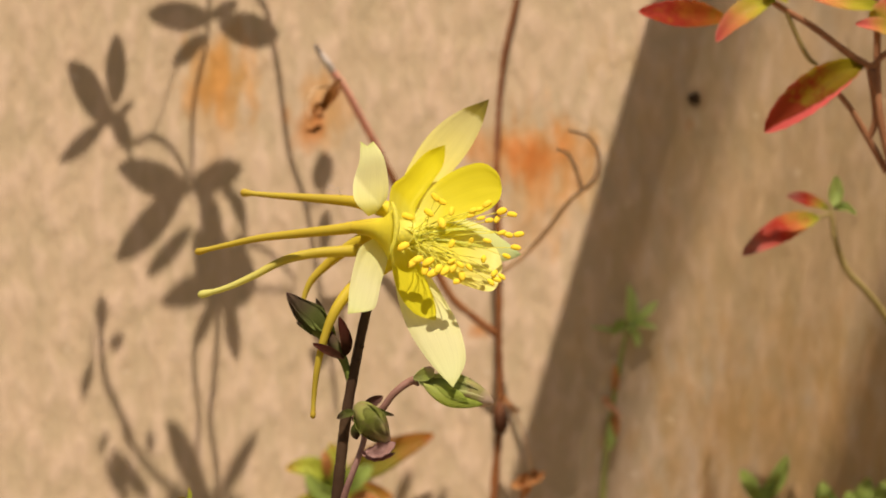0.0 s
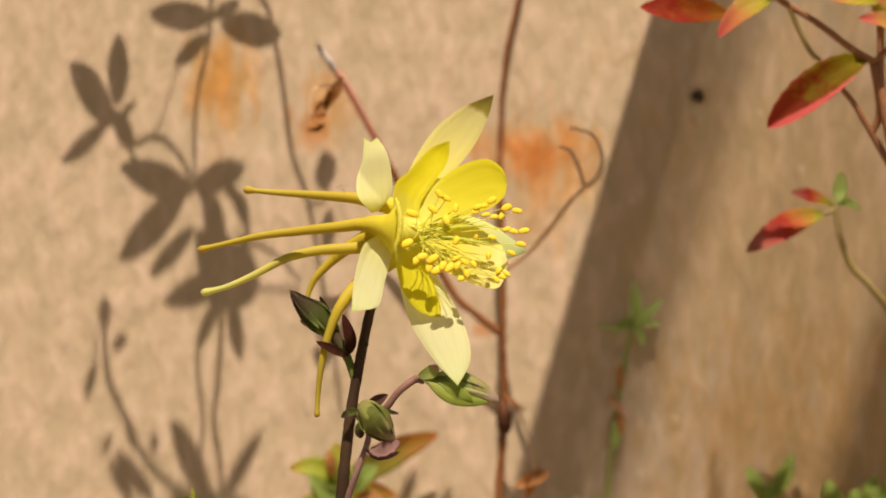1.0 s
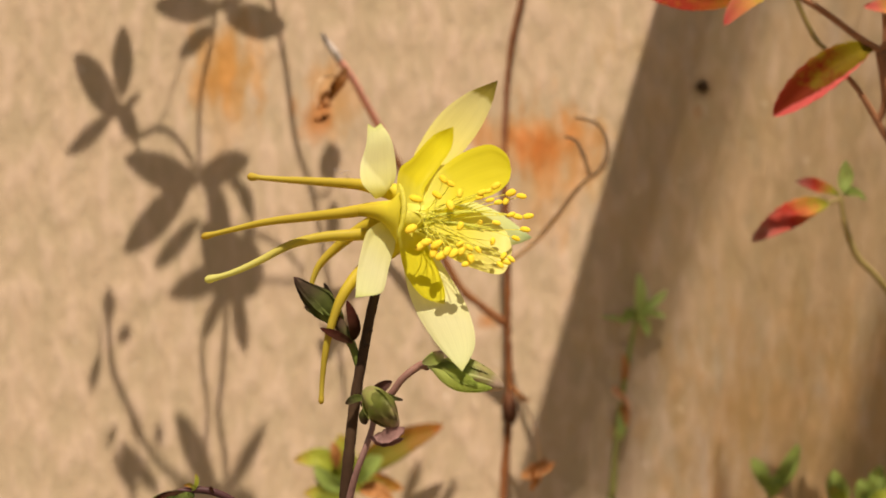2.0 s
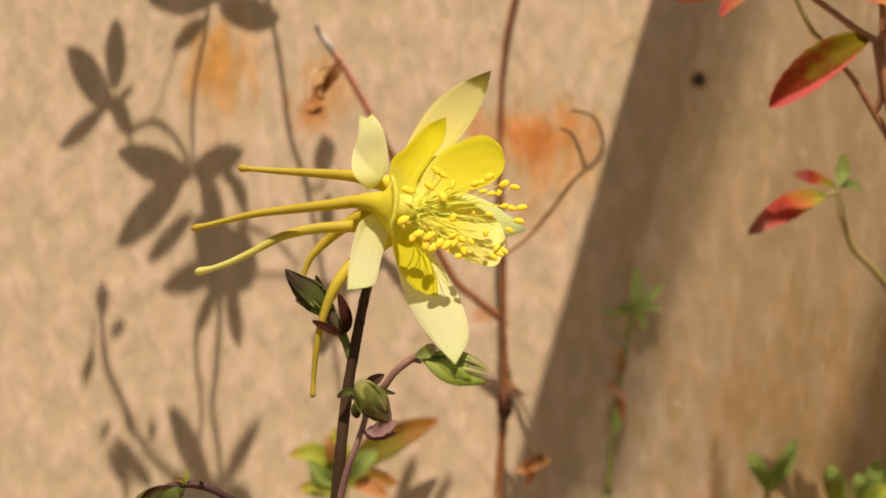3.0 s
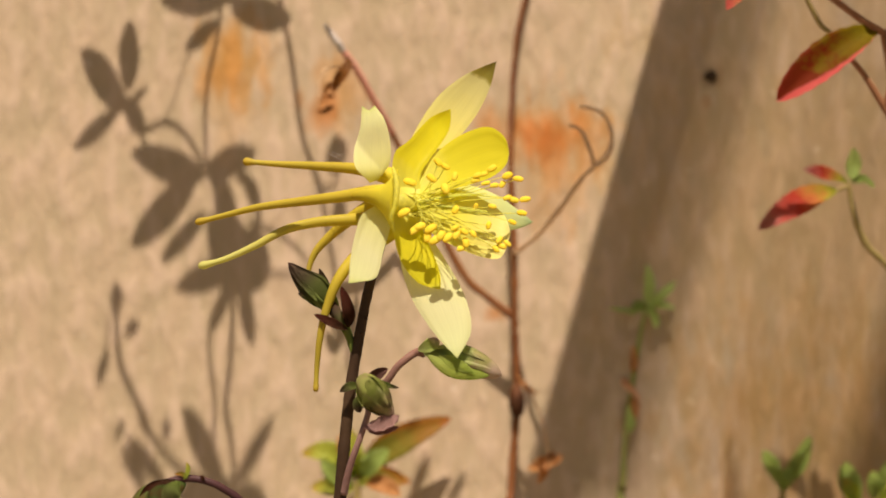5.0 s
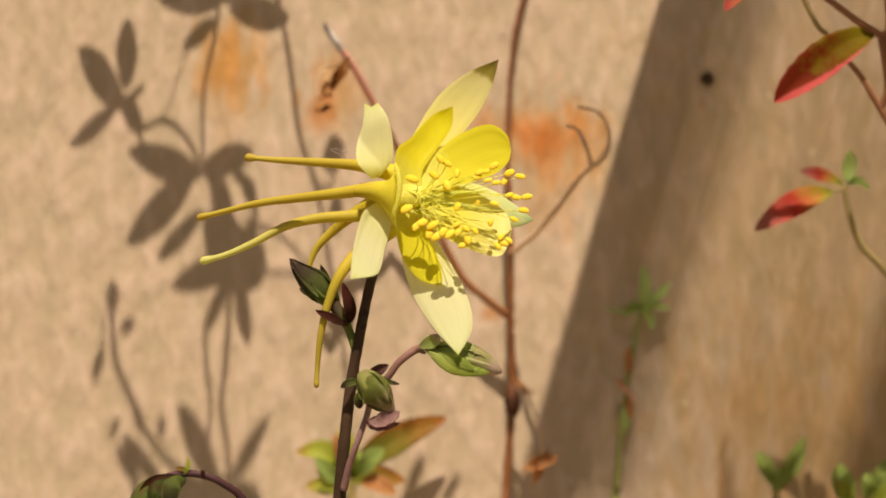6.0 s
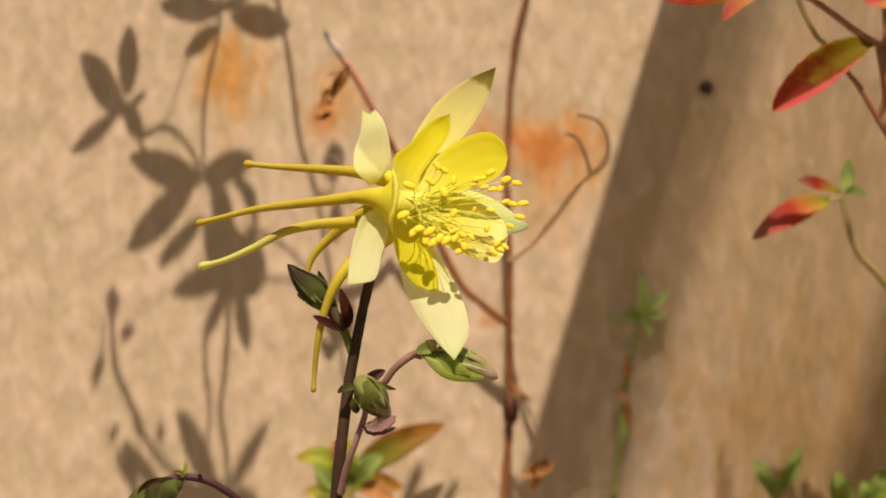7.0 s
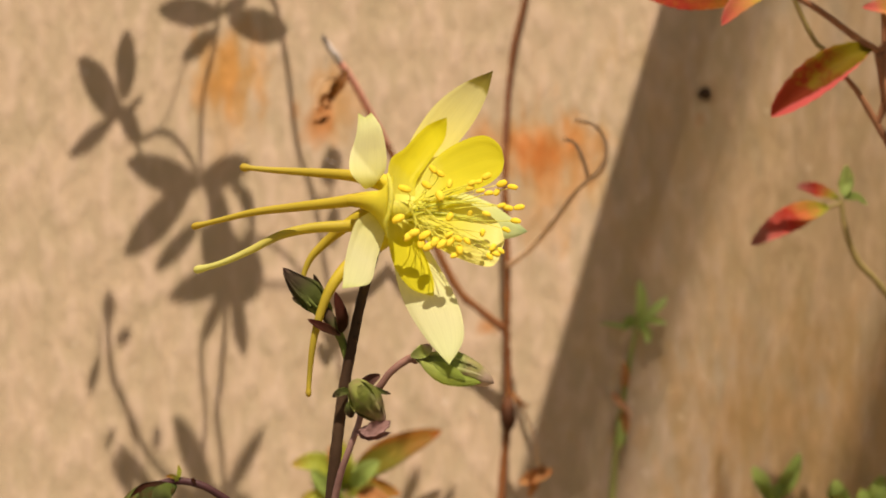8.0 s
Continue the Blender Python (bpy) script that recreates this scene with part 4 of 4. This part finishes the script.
# ---- dry stem along the wall ----
def dry_stem():
    foot = Vector((0.01504, -0.03, 0.38963))
    foot.z = 0.0
    plant = thing("dry_plant", foot, "thin red-brown dry stem with bare curled twigs against the wall", "plant")
    part("stem", tube([foot, (0.01544, -0.03, 0.35013), (0.01847, -0.016, 0.41068), (0.0207, -0.016, 0.43844), (0.02029, -0.016, 0.46984), (0.02029, -0.016, 0.49821), (0.01928, -0.016, 0.5286), (0.0205, -0.007, 0.5532), (0.02249, -0.0035, 0.57205), (0.02684, -0.0022, 0.591), (0.02931, -0.002, 0.60375)],
                      [0.0017, 0.0016, 0.0014, 0.0013, 0.0012, 0.0011, 0.00105, 0.0010, 0.0010, 0.0009, 0.0009], 9, 120, rough=0.35), DRY_STEM, plant)
    part("node", lens([(0.02026, -0.017, 0.44603), (0.02099, -0.019, 0.43877), (0.02066, -0.017, 0.43349)], 0.0024, 0.9, ridge=0.3), NODE, plant, "swollen knot on the stem")
    part("twig", tube([(0.02037, -0.014, 0.46933), (0.0104, -0.014, 0.47685), (0.00125, -0.015, 0.48643), (-0.01472, -0.019, 0.51925), (-0.02258, -0.022, 0.53502)], [0.0014, 0.0013, 0.0013, 0.0013], 8, rough=0.3), DRY_STEM, plant)
    part("twig", tube([(-0.02218, -0.022, 0.53462), (-0.02838, -0.031, 0.54595), (-0.03343, -0.037, 0.55537), (-0.03834, -0.041, 0.56217)], [0.0013, 0.0013, 0.0012], 8, rough=0.15), PINK_TWIG, plant, "straight pink twig")
    part("twig_tip", tube([(-0.0378, -0.0405, 0.56128), (-0.03922, -0.042, 0.56376), (-0.04105, -0.043, 0.56611), (-0.04346, -0.044, 0.56980)], [0.0013, 0.0014, 0.0012, 0.0007], 8), GREY_TIP, plant, "pale grey twig end")
    part("twig", tube([(0.02029, -0.016, 0.49213), (0.02778, -0.032, 0.49787), (0.03485, -0.044, 0.506), (0.04285, -0.052, 0.51689), (0.05041, -0.056, 0.52353), (0.05192, -0.056, 0.53124), (0.04853, -0.056, 0.53782), (0.04158, -0.056, 0.53989)],
                      [0.0010, 0.0009, 0.0009, 0.0008, 0.0010, 0.0007, 0.0006, 0.0005], 8, rough=0.3), TAN_TWIG, plant, "curled dry twig")
    part("twig", tube([(0.04655, -0.053, 0.52008), (0.04448, -0.055, 0.52659), (0.04166, -0.055, 0.53224), (0.03789, -0.055, 0.53375)], [0.0008, 0.0007, 0.0005], 8, rough=0.3), TAN_TWIG, plant, "curled dry twig")
    # withered leaves that hang from the pink twig
    leaf([(-0.03513, -0.04, 0.55921), (-0.03758, -0.043, 0.55301), (-0.04178, -0.039, 0.54697)], 0.0021, (0.3, -0.7, 0.6), WITHERED, plant, "curled brown withered leaf", wave=0.25, fold=0.4, seed=31)
    leaf([(-0.0385, -0.039, 0.55084), (-0.04237, -0.041, 0.54866), (-0.04576, -0.038, 0.54478)], 0.0014, (0.1, -0.7, 0.7), WITHERED, plant, "curled brown withered leaf", wave=0.25, fold=0.4, seed=32)
    leaf([(-0.04023, -0.039, 0.54619), (-0.04343, -0.042, 0.54430), (-0.04681, -0.039, 0.54195)], 0.0016, (0.1, -0.7, 0.7), DRY_LEAF, plant, "shrivelled orange leaf", wave=0.3, fold=0.4, seed=33)
    leaf([(-0.041, -0.039, 0.54271), (-0.0439, -0.041, 0.54056), (-0.04739, -0.039, 0.54079)], 0.0013, (0.1, -0.7, 0.7), WITHERED, plant, "curled brown withered leaf", wave=0.25, fold=0.4, seed=34)
    part("twig", tube([(-0.03909, -0.039, 0.55627), (-0.04412, -0.039, 0.55512), (-0.04605, -0.039, 0.55086), (-0.04566, -0.039, 0.54543)], [0.0004, 0.0003, 0.0003], 6, 18), TAN_TWIG, plant)
    leaf([(0.02046, -0.017, 0.44967), (0.02446, -0.018, 0.44471), (0.0285, -0.018, 0.44209)], 0.0008, (0, -1, 0), DRY_LEAF, plant)
    part("twig", tube([(0.0207, -0.016, 0.44755), (0.02648, -0.018, 0.44068), (0.03019, -0.024, 0.43034), (0.0313, -0.022, 0.42207)], [0.0006, 0.0005, 0.0004], 6), TAN_TWIG, plant)
    leaf([(0.03644, -0.02, 0.42078), (0.0303, -0.022, 0.41806), (0.02437, -0.02, 0.41615)], 0.0026, (0, -1, 0.5), DRY_LEAF, plant, "shrivelled orange leaf", wave=0.3, fold=0.5)
    leaf([(0.03336, -0.021, 0.42293), (0.02919, -0.024, 0.41636), (0.02829, -0.022, 0.41104)], 0.0018, (0.4, -1, 0.2), DRY_LEAF, plant, "shrivelled orange leaf", wave=0.3, fold=0.5)
    return plant


# ---- weeds at the wall ----
def weed(foot, spine, radii, leaves, label, stem_mat=None):
    plant = thing("weed", foot, label, "plant", "weeds at the wall")
    part("stem", tube([foot, *spine], radii, 8, rough=0.15), stem_mat or OLIVE_TWIG, plant)
    for n, (points, half, facing, material) in enumerate(leaves):
        leaf(points, half, facing, material, plant, seed=n, fold=0.2)
    return plant


def weeds():
    foot = Vector((0.05346, -0.02100, 0.38775))
    foot.z = 0.0
    plant = weed(foot, [(0.05765, -0.00340, 0.36345), (0.05894, -0.00300, 0.40897), (0.06060, -0.00300, 0.42970), (0.06226, -0.00300, 0.44173), (0.06516, -0.00300, 0.45873), (0.06723, -0.00300, 0.46911), (0.06806, -0.00300, 0.47533)], [0.0016, 0.0014, 0.0011, 0.0009, 0.0007], [
        ([(0.06804, -0.00320, 0.47222), (0.06911, -0.00460, 0.47952), (0.06829, -0.00460, 0.48781)], 0.0022, (0.1, -0.7, 0.7), PALE_LEAF),
        ([(0.06843, -0.00340, 0.47223), (0.07359, -0.00520, 0.47646), (0.07854, -0.00520, 0.48162)], 0.0020, (0.1, -0.7, 0.7), PALE_LEAF),
        ([(0.06843, -0.00340, 0.47162), (0.07316, -0.00520, 0.47294), (0.07812, -0.00520, 0.47170)], 0.0018, (0.1, -0.7, 0.7), PALE_LEAF),
        ([(0.06762, -0.00320, 0.47222), (0.07056, -0.00460, 0.46919), (0.07161, -0.00460, 0.46464)], 0.0018, (0.1, -0.7, 0.6), PALE_LEAF),
        ([(0.06762, -0.00320, 0.47161), (0.06231, -0.00440, 0.47084), (0.05404, -0.00440, 0.47208)], 0.0012, (0.1, -0.7, 0.6), PALE_LEAF),
    ], "spindly green weed with a leafy tip and dead lower leaves", WEED_STEM)
    leaf([(0.06721, -0.00320, 0.47118), (0.06500, -0.00440, 0.47331), (0.06252, -0.00440, 0.46919)], 0.0016, (0.1, -1, 0.2), MID_LEAF, plant, seed=5, fold=0.2)
    leaf([(0.06224, -0.00320, 0.44217), (0.05959, -0.00460, 0.44540), (0.06581, -0.00460, 0.43817)], 0.0017, (0.1, -1, 0.4), PEACH_LEAF, plant, seed=6, fold=0.2)
    leaf([(0.06182, -0.00320, 0.44010), (0.06335, -0.00440, 0.43711), (0.06376, -0.00440, 0.43153)], 0.0016, (0.1, -1, 0.2), DRY_LEAF, plant, seed=7, fold=0.2)
    leaf([(0.06016, -0.00320, 0.42557), (0.06169, -0.00440, 0.43091), (0.06128, -0.00440, 0.43711)], 0.0018, (0.1, -0.7, 0.7), PALE_LEAF, plant, seed=8, fold=0.2)
    leaf([(0.06265, -0.00320, 0.44632), (0.06335, -0.00440, 0.45263), (0.06292, -0.00440, 0.45884)], 0.0015, (0.1, -1, 0.2), DRY_LEAF, plant, seed=9, fold=0.2)
    foot = Vector((0.11405, -0.00800, 0.38582))
    foot.z = 0.0
    weed(foot, [(0.11405, -0.00800, 0.35498), (0.11508, -0.00800, 0.39405), (0.11529, -0.00800, 0.40843)], [0.0018, 0.0015, 0.0012], [
        ([(0.11512, -0.00880, 0.40816), (0.11078, -0.01200, 0.41526), (0.10792, -0.01200, 0.42139)], 0.0033, (0.2, -0.8, 0.5), MID_LEAF),
        ([(0.11553, -0.00880, 0.40858), (0.12057, -0.01200, 0.41628), (0.12465, -0.01200, 0.42628)], 0.0031, (-0.2, -0.8, 0.5), MID_LEAF),
        ([(0.11512, -0.00880, 0.40653), (0.11551, -0.01280, 0.41131), (0.11754, -0.01280, 0.41580)], 0.0026, (0, -0.9, 0.3), MID_LEAF),
    ], "low green seedling with a pair of leaves")
    foot = Vector((0.14280, -0.01600, 0.38753))
    foot.z = 0.0
    weed(foot, [(0.14280, -0.01600, 0.35713), (0.14482, -0.01600, 0.39565), (0.14584, -0.01600, 0.40476)], [0.0018, 0.0015, 0.0012], [
        ([(0.14056, -0.01680, 0.40187), (0.13612, -0.02000, 0.41053), (0.13531, -0.02000, 0.41817)], 0.0042, (0.1, -0.9, 0.3), MID_LEAF),
        ([(0.13814, -0.01840, 0.40218), (0.13632, -0.02240, 0.40794), (0.13352, -0.02240, 0.41255)], 0.0030, (0.1, -0.9, 0.3), LIME_LEAF),
        ([(0.14563, -0.01680, 0.40491), (0.14498, -0.02000, 0.41053), (0.14457, -0.02000, 0.41495)], 0.0030, (0.1, -0.9, 0.3), MID_LEAF),
        ([(0.14866, -0.01680, 0.40491), (0.14981, -0.02000, 0.41254), (0.15182, -0.02000, 0.41959)], 0.0034, (-0.1, -0.9, 0.3), MID_LEAF),
        ([(0.15069, -0.01680, 0.40289), (0.15504, -0.02000, 0.41053), (0.15825, -0.02000, 0.41858)], 0.0034, (-0.1, -0.9, 0.3), MID_LEAF),
        ([(0.14642, -0.01760, 0.40304), (0.15136, -0.02160, 0.40780), (0.15578, -0.02160, 0.40980)], 0.0030, (0.1, -0.9, 0.5), LIME_LEAF),
    ], "bright green leafy weed at the wall's foot")
    foot = Vector((-0.03810, -0.00800, 0.38582))
    foot.z = 0.0
    weed(foot, [(-0.03810, -0.00800, 0.35498), (-0.03707, -0.00800, 0.39405), (-0.03686, -0.00800, 0.41255)], [0.0018, 0.0016, 0.0013], [
        ([(-0.03682, -0.00880, 0.41310), (-0.02761, -0.01280, 0.42151), (-0.01638, -0.01360, 0.42814), (-0.00274, -0.01120, 0.43353)], 0.0054, (0.1, -0.9, 0.2), RUST_LEAF),
        ([(-0.03723, -0.00880, 0.41310), (-0.04284, -0.01360, 0.41959), (-0.04888, -0.01440, 0.42215), (-0.05655, -0.01280, 0.42110)], 0.0040, (0.1, -0.9, 0.4), LIME_LEAF),
        ([(-0.03682, -0.00880, 0.41268), (-0.03816, -0.01360, 0.42061), (-0.03984, -0.01280, 0.43068)], 0.0044, (0.0, -0.9, 0.3), LIME_LEAF),
        ([(-0.03805, -0.00880, 0.41228), (-0.04284, -0.01360, 0.41348), (-0.04902, -0.01280, 0.41498)], 0.0034, (0.0, -0.9, 0.3), DARK_LEAF),
        ([(-0.03682, -0.00880, 0.41063), (-0.02961, -0.01360, 0.41307), (-0.01741, -0.01280, 0.41090)], 0.0040, (0.0, -0.9, 0.4), RUST_LEAF),
        ([(-0.03805, -0.00880, 0.40960), (-0.04386, -0.01360, 0.40941), (-0.05309, -0.01280, 0.40927)], 0.0038, (0.0, -0.9, 0.4), LIME_LEAF),
        (([(-0.04093, -0.016, 0.41855), (-0.04116, -0.018, 0.42397), (-0.04217, -0.018, 0.42836)]), 0.0020, (0.1, -0.9, 0.2), DRY_LEAF),
        (([(-0.03449, -0.016, 0.41376), (-0.0302, -0.02, 0.41904), (-0.02461, -0.02, 0.42343)]), 0.0034, (0.1, -0.9, 0.3), MID_LEAF),
        (([(-0.0381, -0.016, 0.41095), (-0.04337, -0.02, 0.41423), (-0.04857, -0.02, 0.42019)]), 0.0030, (-0.1, -0.9, 0.3), MID_LEAF),
        (([(-0.03288, -0.016, 0.41096), (-0.027, -0.02, 0.41110), (-0.02061, -0.02, 0.40714)]), 0.0032, (0.1, -0.9, 0.4), DRY_LEAF),
    ], "leafy seedling in lime green and rusty orange")


# ---- overhanging shrub whose leaves shade the wall ----
def overhanging_shrub():
    foot = Vector((-0.36, -0.36, 0.0))
    plant = thing("shrub", foot, "tall shrub with small oval leaves overhanging the wall", "shrub")
    part("stem", tube([foot, (-0.35, -0.36, 0.60), (-0.31, -0.30, 0.98), (-0.21, -0.19, 1.04), (-0.11, -0.07, 0.86), (-0.08412, -0.05073, 0.69972)], [0.004, 0.0036, 0.003, 0.0024, 0.0018, 0.0012], 9, 40, rough=0.15), SHRUB_STEM, plant)
    def twig(spine, r):
        part("twig", tube(spine, [r * 0.72, r * 0.66, r * 0.60], 8, rough=0.2), SHRUB_STEM, plant)

    twig([(-0.08412, -0.05073, 0.69972), (-0.08469, -0.05943, 0.69641), (-0.08897, -0.069, 0.69276), (-0.08934, -0.0777, 0.68945), (-0.08879, -0.08205, 0.68779)], 0.0012)
    twig([(-0.06264, -0.05496, 0.69811), (-0.07212, -0.04989, 0.70004), (-0.08412, -0.05073, 0.69972)], 0.0012)
    twig([(-0.09026, -0.08161, 0.68796), (-0.09304, -0.07873, 0.68905), (-0.09873, -0.07559, 0.69025), (-0.10498, -0.07453, 0.69066), (-0.11242, -0.07556, 0.69026), (-0.11917, -0.07197, 0.69163)], 0.0011)
    twig([(-0.11325, -0.07573, 0.6902), (-0.11068, -0.07835, 0.6892), (-0.09812, -0.08203, 0.6878)], 0.0010)
    twig([(-0.08879, -0.08205, 0.68779), (-0.08242, -0.08728, 0.6858), (-0.08011, -0.09511, 0.68281), (-0.081, -0.10033, 0.68083), (-0.08662, -0.1064, 0.67851), (-0.08688, -0.11162, 0.67653), (-0.08507, -0.11684, 0.67454), (-0.08527, -0.12379, 0.67189)], 0.0013)
    twig([(-0.07852, -0.0999, 0.68099), (-0.07877, -0.10555, 0.67884), (-0.0796, -0.1125, 0.67619), (-0.08087, -0.11858, 0.67387), (-0.07818, -0.12554, 0.67122), (-0.07751, -0.13423, 0.66791)], 0.0015)
    twig([(-0.12195, -0.10355, 0.6796), (-0.12005, -0.11156, 0.67655), (-0.11471, -0.11679, 0.67456), (-0.11023, -0.12114, 0.6729), (-0.10431, -0.12506, 0.6714), (-0.09675, -0.12829, 0.67017), (-0.08631, -0.13074, 0.66924)], 0.0014)
    twig([(-0.11233, -0.12722, 0.67058), (-0.11212, -0.13418, 0.66793)], 0.0013)
    twig([(-0.12483, -0.10459, 0.6792), (-0.12472, -0.10807, 0.67788), (-0.12547, -0.11068, 0.67688)], 0.0006)
    twig([(-0.06264, -0.05496, 0.69811), (-0.058, -0.06472, 0.69439), (-0.0535, -0.07691, 0.68975), (-0.04727, -0.08475, 0.68676), (-0.04129, -0.0978, 0.68179), (-0.03571, -0.11171, 0.67649), (-0.03453, -0.11693, 0.6745)], 0.0013)
    twig([(-0.07737, -0.08277, 0.68752), (-0.07067, -0.08513, 0.68662), (-0.06948, -0.09035, 0.68463), (-0.07081, -0.09426, 0.68314)], 0.0016)
    twig([(-0.07301, -0.08991, 0.6848), (-0.05925, -0.09272, 0.68373), (-0.0496, -0.09709, 0.68206)], 0.0009)
    twig([(-0.07278, -0.09791, 0.68175), (-0.06241, -0.09811, 0.68167), (-0.04997, -0.09848, 0.68153)], 0.0008)
    twig([(-0.09535, -0.06359, 0.69482), (-0.09856, -0.06723, 0.69343), (-0.10134, -0.07158, 0.69178), (-0.10539, -0.0747, 0.69059)], 0.0004)
    twig([(-0.04727, -0.08475, 0.68676), (-0.04167, -0.08476, 0.68676), (-0.04051, -0.08215, 0.68775)], 0.0007)
    def oval_leaf(base, tip, half):
        base, tip = Vector(base), Vector(tip)
        leaf([base, base.lerp(tip, 0.5), tip], half * 0.00023, (0.0, -1, 0.0), THICK_LEAF, plant, cup=0.0, fold=0.0, teeth=0.07, wave=0.01, seed=half)

    oval_leaf((-0.1182, -0.0698, 0.69246), (-0.11771, -0.05848, 0.69677), 18)
    oval_leaf((-0.11812, -0.07241, 0.69146), (-0.13604, -0.06331, 0.69493), 35)
    oval_leaf((-0.12123, -0.07258, 0.6914), (-0.13848, -0.07846, 0.68916), 18)
    oval_leaf((-0.11116, -0.07608, 0.69006), (-0.12024, -0.07084, 0.69206), 24)
    oval_leaf((-0.11814, -0.07171, 0.69173), (-0.11096, -0.06912, 0.69272), 9)
    oval_leaf((-0.08050, -0.0572, 0.69726), (-0.05775, -0.05880, 0.69665), 30)
    oval_leaf((-0.08471, -0.05891, 0.69661), (-0.09744, -0.06323, 0.69496), 18)
    oval_leaf((-0.08272, -0.05613, 0.69766), (-0.1068, -0.05555, 0.69789), 26)
    oval_leaf((-0.08397, -0.05595, 0.69773), (-0.07304, -0.0538, 0.69855), 14)
    oval_leaf((-0.08878, -0.08290, 0.68745), (-0.11700, -0.07920, 0.68890), 31)
    oval_leaf((-0.08983, -0.08205, 0.68779), (-0.07042, -0.0793, 0.68884), 27)
    oval_leaf((-0.09187, -0.08309, 0.6874), (-0.11686, -0.09347, 0.68344), 33)
    oval_leaf((-0.0886, -0.08857, 0.68531), (-0.10558, -0.09611, 0.68244), 20)
    oval_leaf((-0.0861, -0.08205, 0.68779), (-0.07703, -0.09425, 0.68314), 28)
    oval_leaf((-0.08752, -0.08988, 0.68481), (-0.06737, -0.09862, 0.68148), 46)
    oval_leaf((-0.08857, -0.08944, 0.68497), (-0.07476, -0.10078, 0.68066), 44)
    oval_leaf((-0.07386, -0.09617, 0.68241), (-0.10007, -0.10012, 0.68091), 28)
    oval_leaf((-0.07091, -0.09078, 0.68446), (-0.07268, -0.10121, 0.68049), 34)
    oval_leaf((-0.07895, -0.09946, 0.68116), (-0.08784, -0.1071, 0.67825), 17)
    oval_leaf((-0.07606, -0.09903, 0.68132), (-0.07079, -0.10922, 0.67744), 18)
    oval_leaf((-0.12151, -0.1046, 0.6792), (-0.12188, -0.09903, 0.68132), 11)
    oval_leaf((-0.11561, -0.10765, 0.67804), (-0.11610, -0.10480, 0.67916), 14)
    oval_leaf((-0.12427, -0.10938, 0.67738), (-0.12866, -0.11502, 0.67523), 12)
    oval_leaf((-0.11813, -0.12043, 0.67317), (-0.12218, -0.12373, 0.67191), 9)
    oval_leaf((-0.1028, -0.11985, 0.67339), (-0.10269, -0.12376, 0.6719), 8)
    oval_leaf((-0.10186, -0.13072, 0.66925), (-0.11764, -0.12304, 0.67217), 20)
    oval_leaf((-0.11015, -0.1307, 0.66926), (-0.11966, -0.1246, 0.67158), 18)
    oval_leaf((-0.10893, -0.12306, 0.67217), (-0.11322, -0.11809, 0.67406), 13)
    oval_leaf((-0.08113, -0.13075, 0.66924), (-0.09704, -0.11856, 0.67388), 31)
    oval_leaf((-0.07761, -0.13076, 0.66924), (-0.06301, -0.12018, 0.67326), 18)
    oval_leaf((-0.04007, -0.08285, 0.68749), (-0.0419, -0.07693, 0.68974), 23)
    oval_leaf((-0.09016, -0.14073, 0.66544), (-0.0791, -0.12954, 0.6697), 50)
    oval_leaf((-0.07149, -0.14162, 0.6651), (-0.07349, -0.12989, 0.66956), 40)
    oval_leaf((-0.09121, -0.14029, 0.6656), (-0.09093, -0.12882, 0.66997), 40)
    oval_leaf((-0.07604, -0.08199, 0.68784), (-0.06874, -0.08865, 0.68531), 15)
    oval_leaf((-0.01377, -0.13346, 0.6682), (-0.00571, -0.12601, 0.67104), 15)
    oval_leaf((0.00029, -0.13349, 0.6682), (0.00761, -0.12898, 0.66991), 13)
    oval_leaf((-0.04082, -0.09259, 0.68378), (-0.03875, -0.08563, 0.68642), 14)
    return plant


setting()
FLOWER = columbine()
red_shrub()
dry_stem()
weeds()
overhanging_shrub()


def motions():
    # the columbine sways a little on its foot: seconds, and degrees about x, y and z
    sway = [(0, -0.53, -0.02, 0.52), (0.5, -0.39, -0.04, 0.56), (1, -0.30, 0.07, 0.33), (1.5, -0.25, -0.00, -0.10), (3, -0.04, -0.01, -0.03), (3.5, 0.02, 0.08, -0.97), (4, 0.03, 0.09, -1.14), (4.5, 0.24, 0.05, -1.21), (6, 0.40, 0.12, -1.20), (6.5, 0.35, 0.05, -1.41), (7, 0.29, 0.06, -1.37), (7.5, 0.17, 0.05, -2.07), (8, 0.29, 0.06, -1.95)]
    foot = FLOWER.location.copy()
    walk(FLOWER, [(t, pose(*foot, rx, ry, rz)) for t, rx, ry, rz in sway])


bpy.context.view_layer.update()
motions()
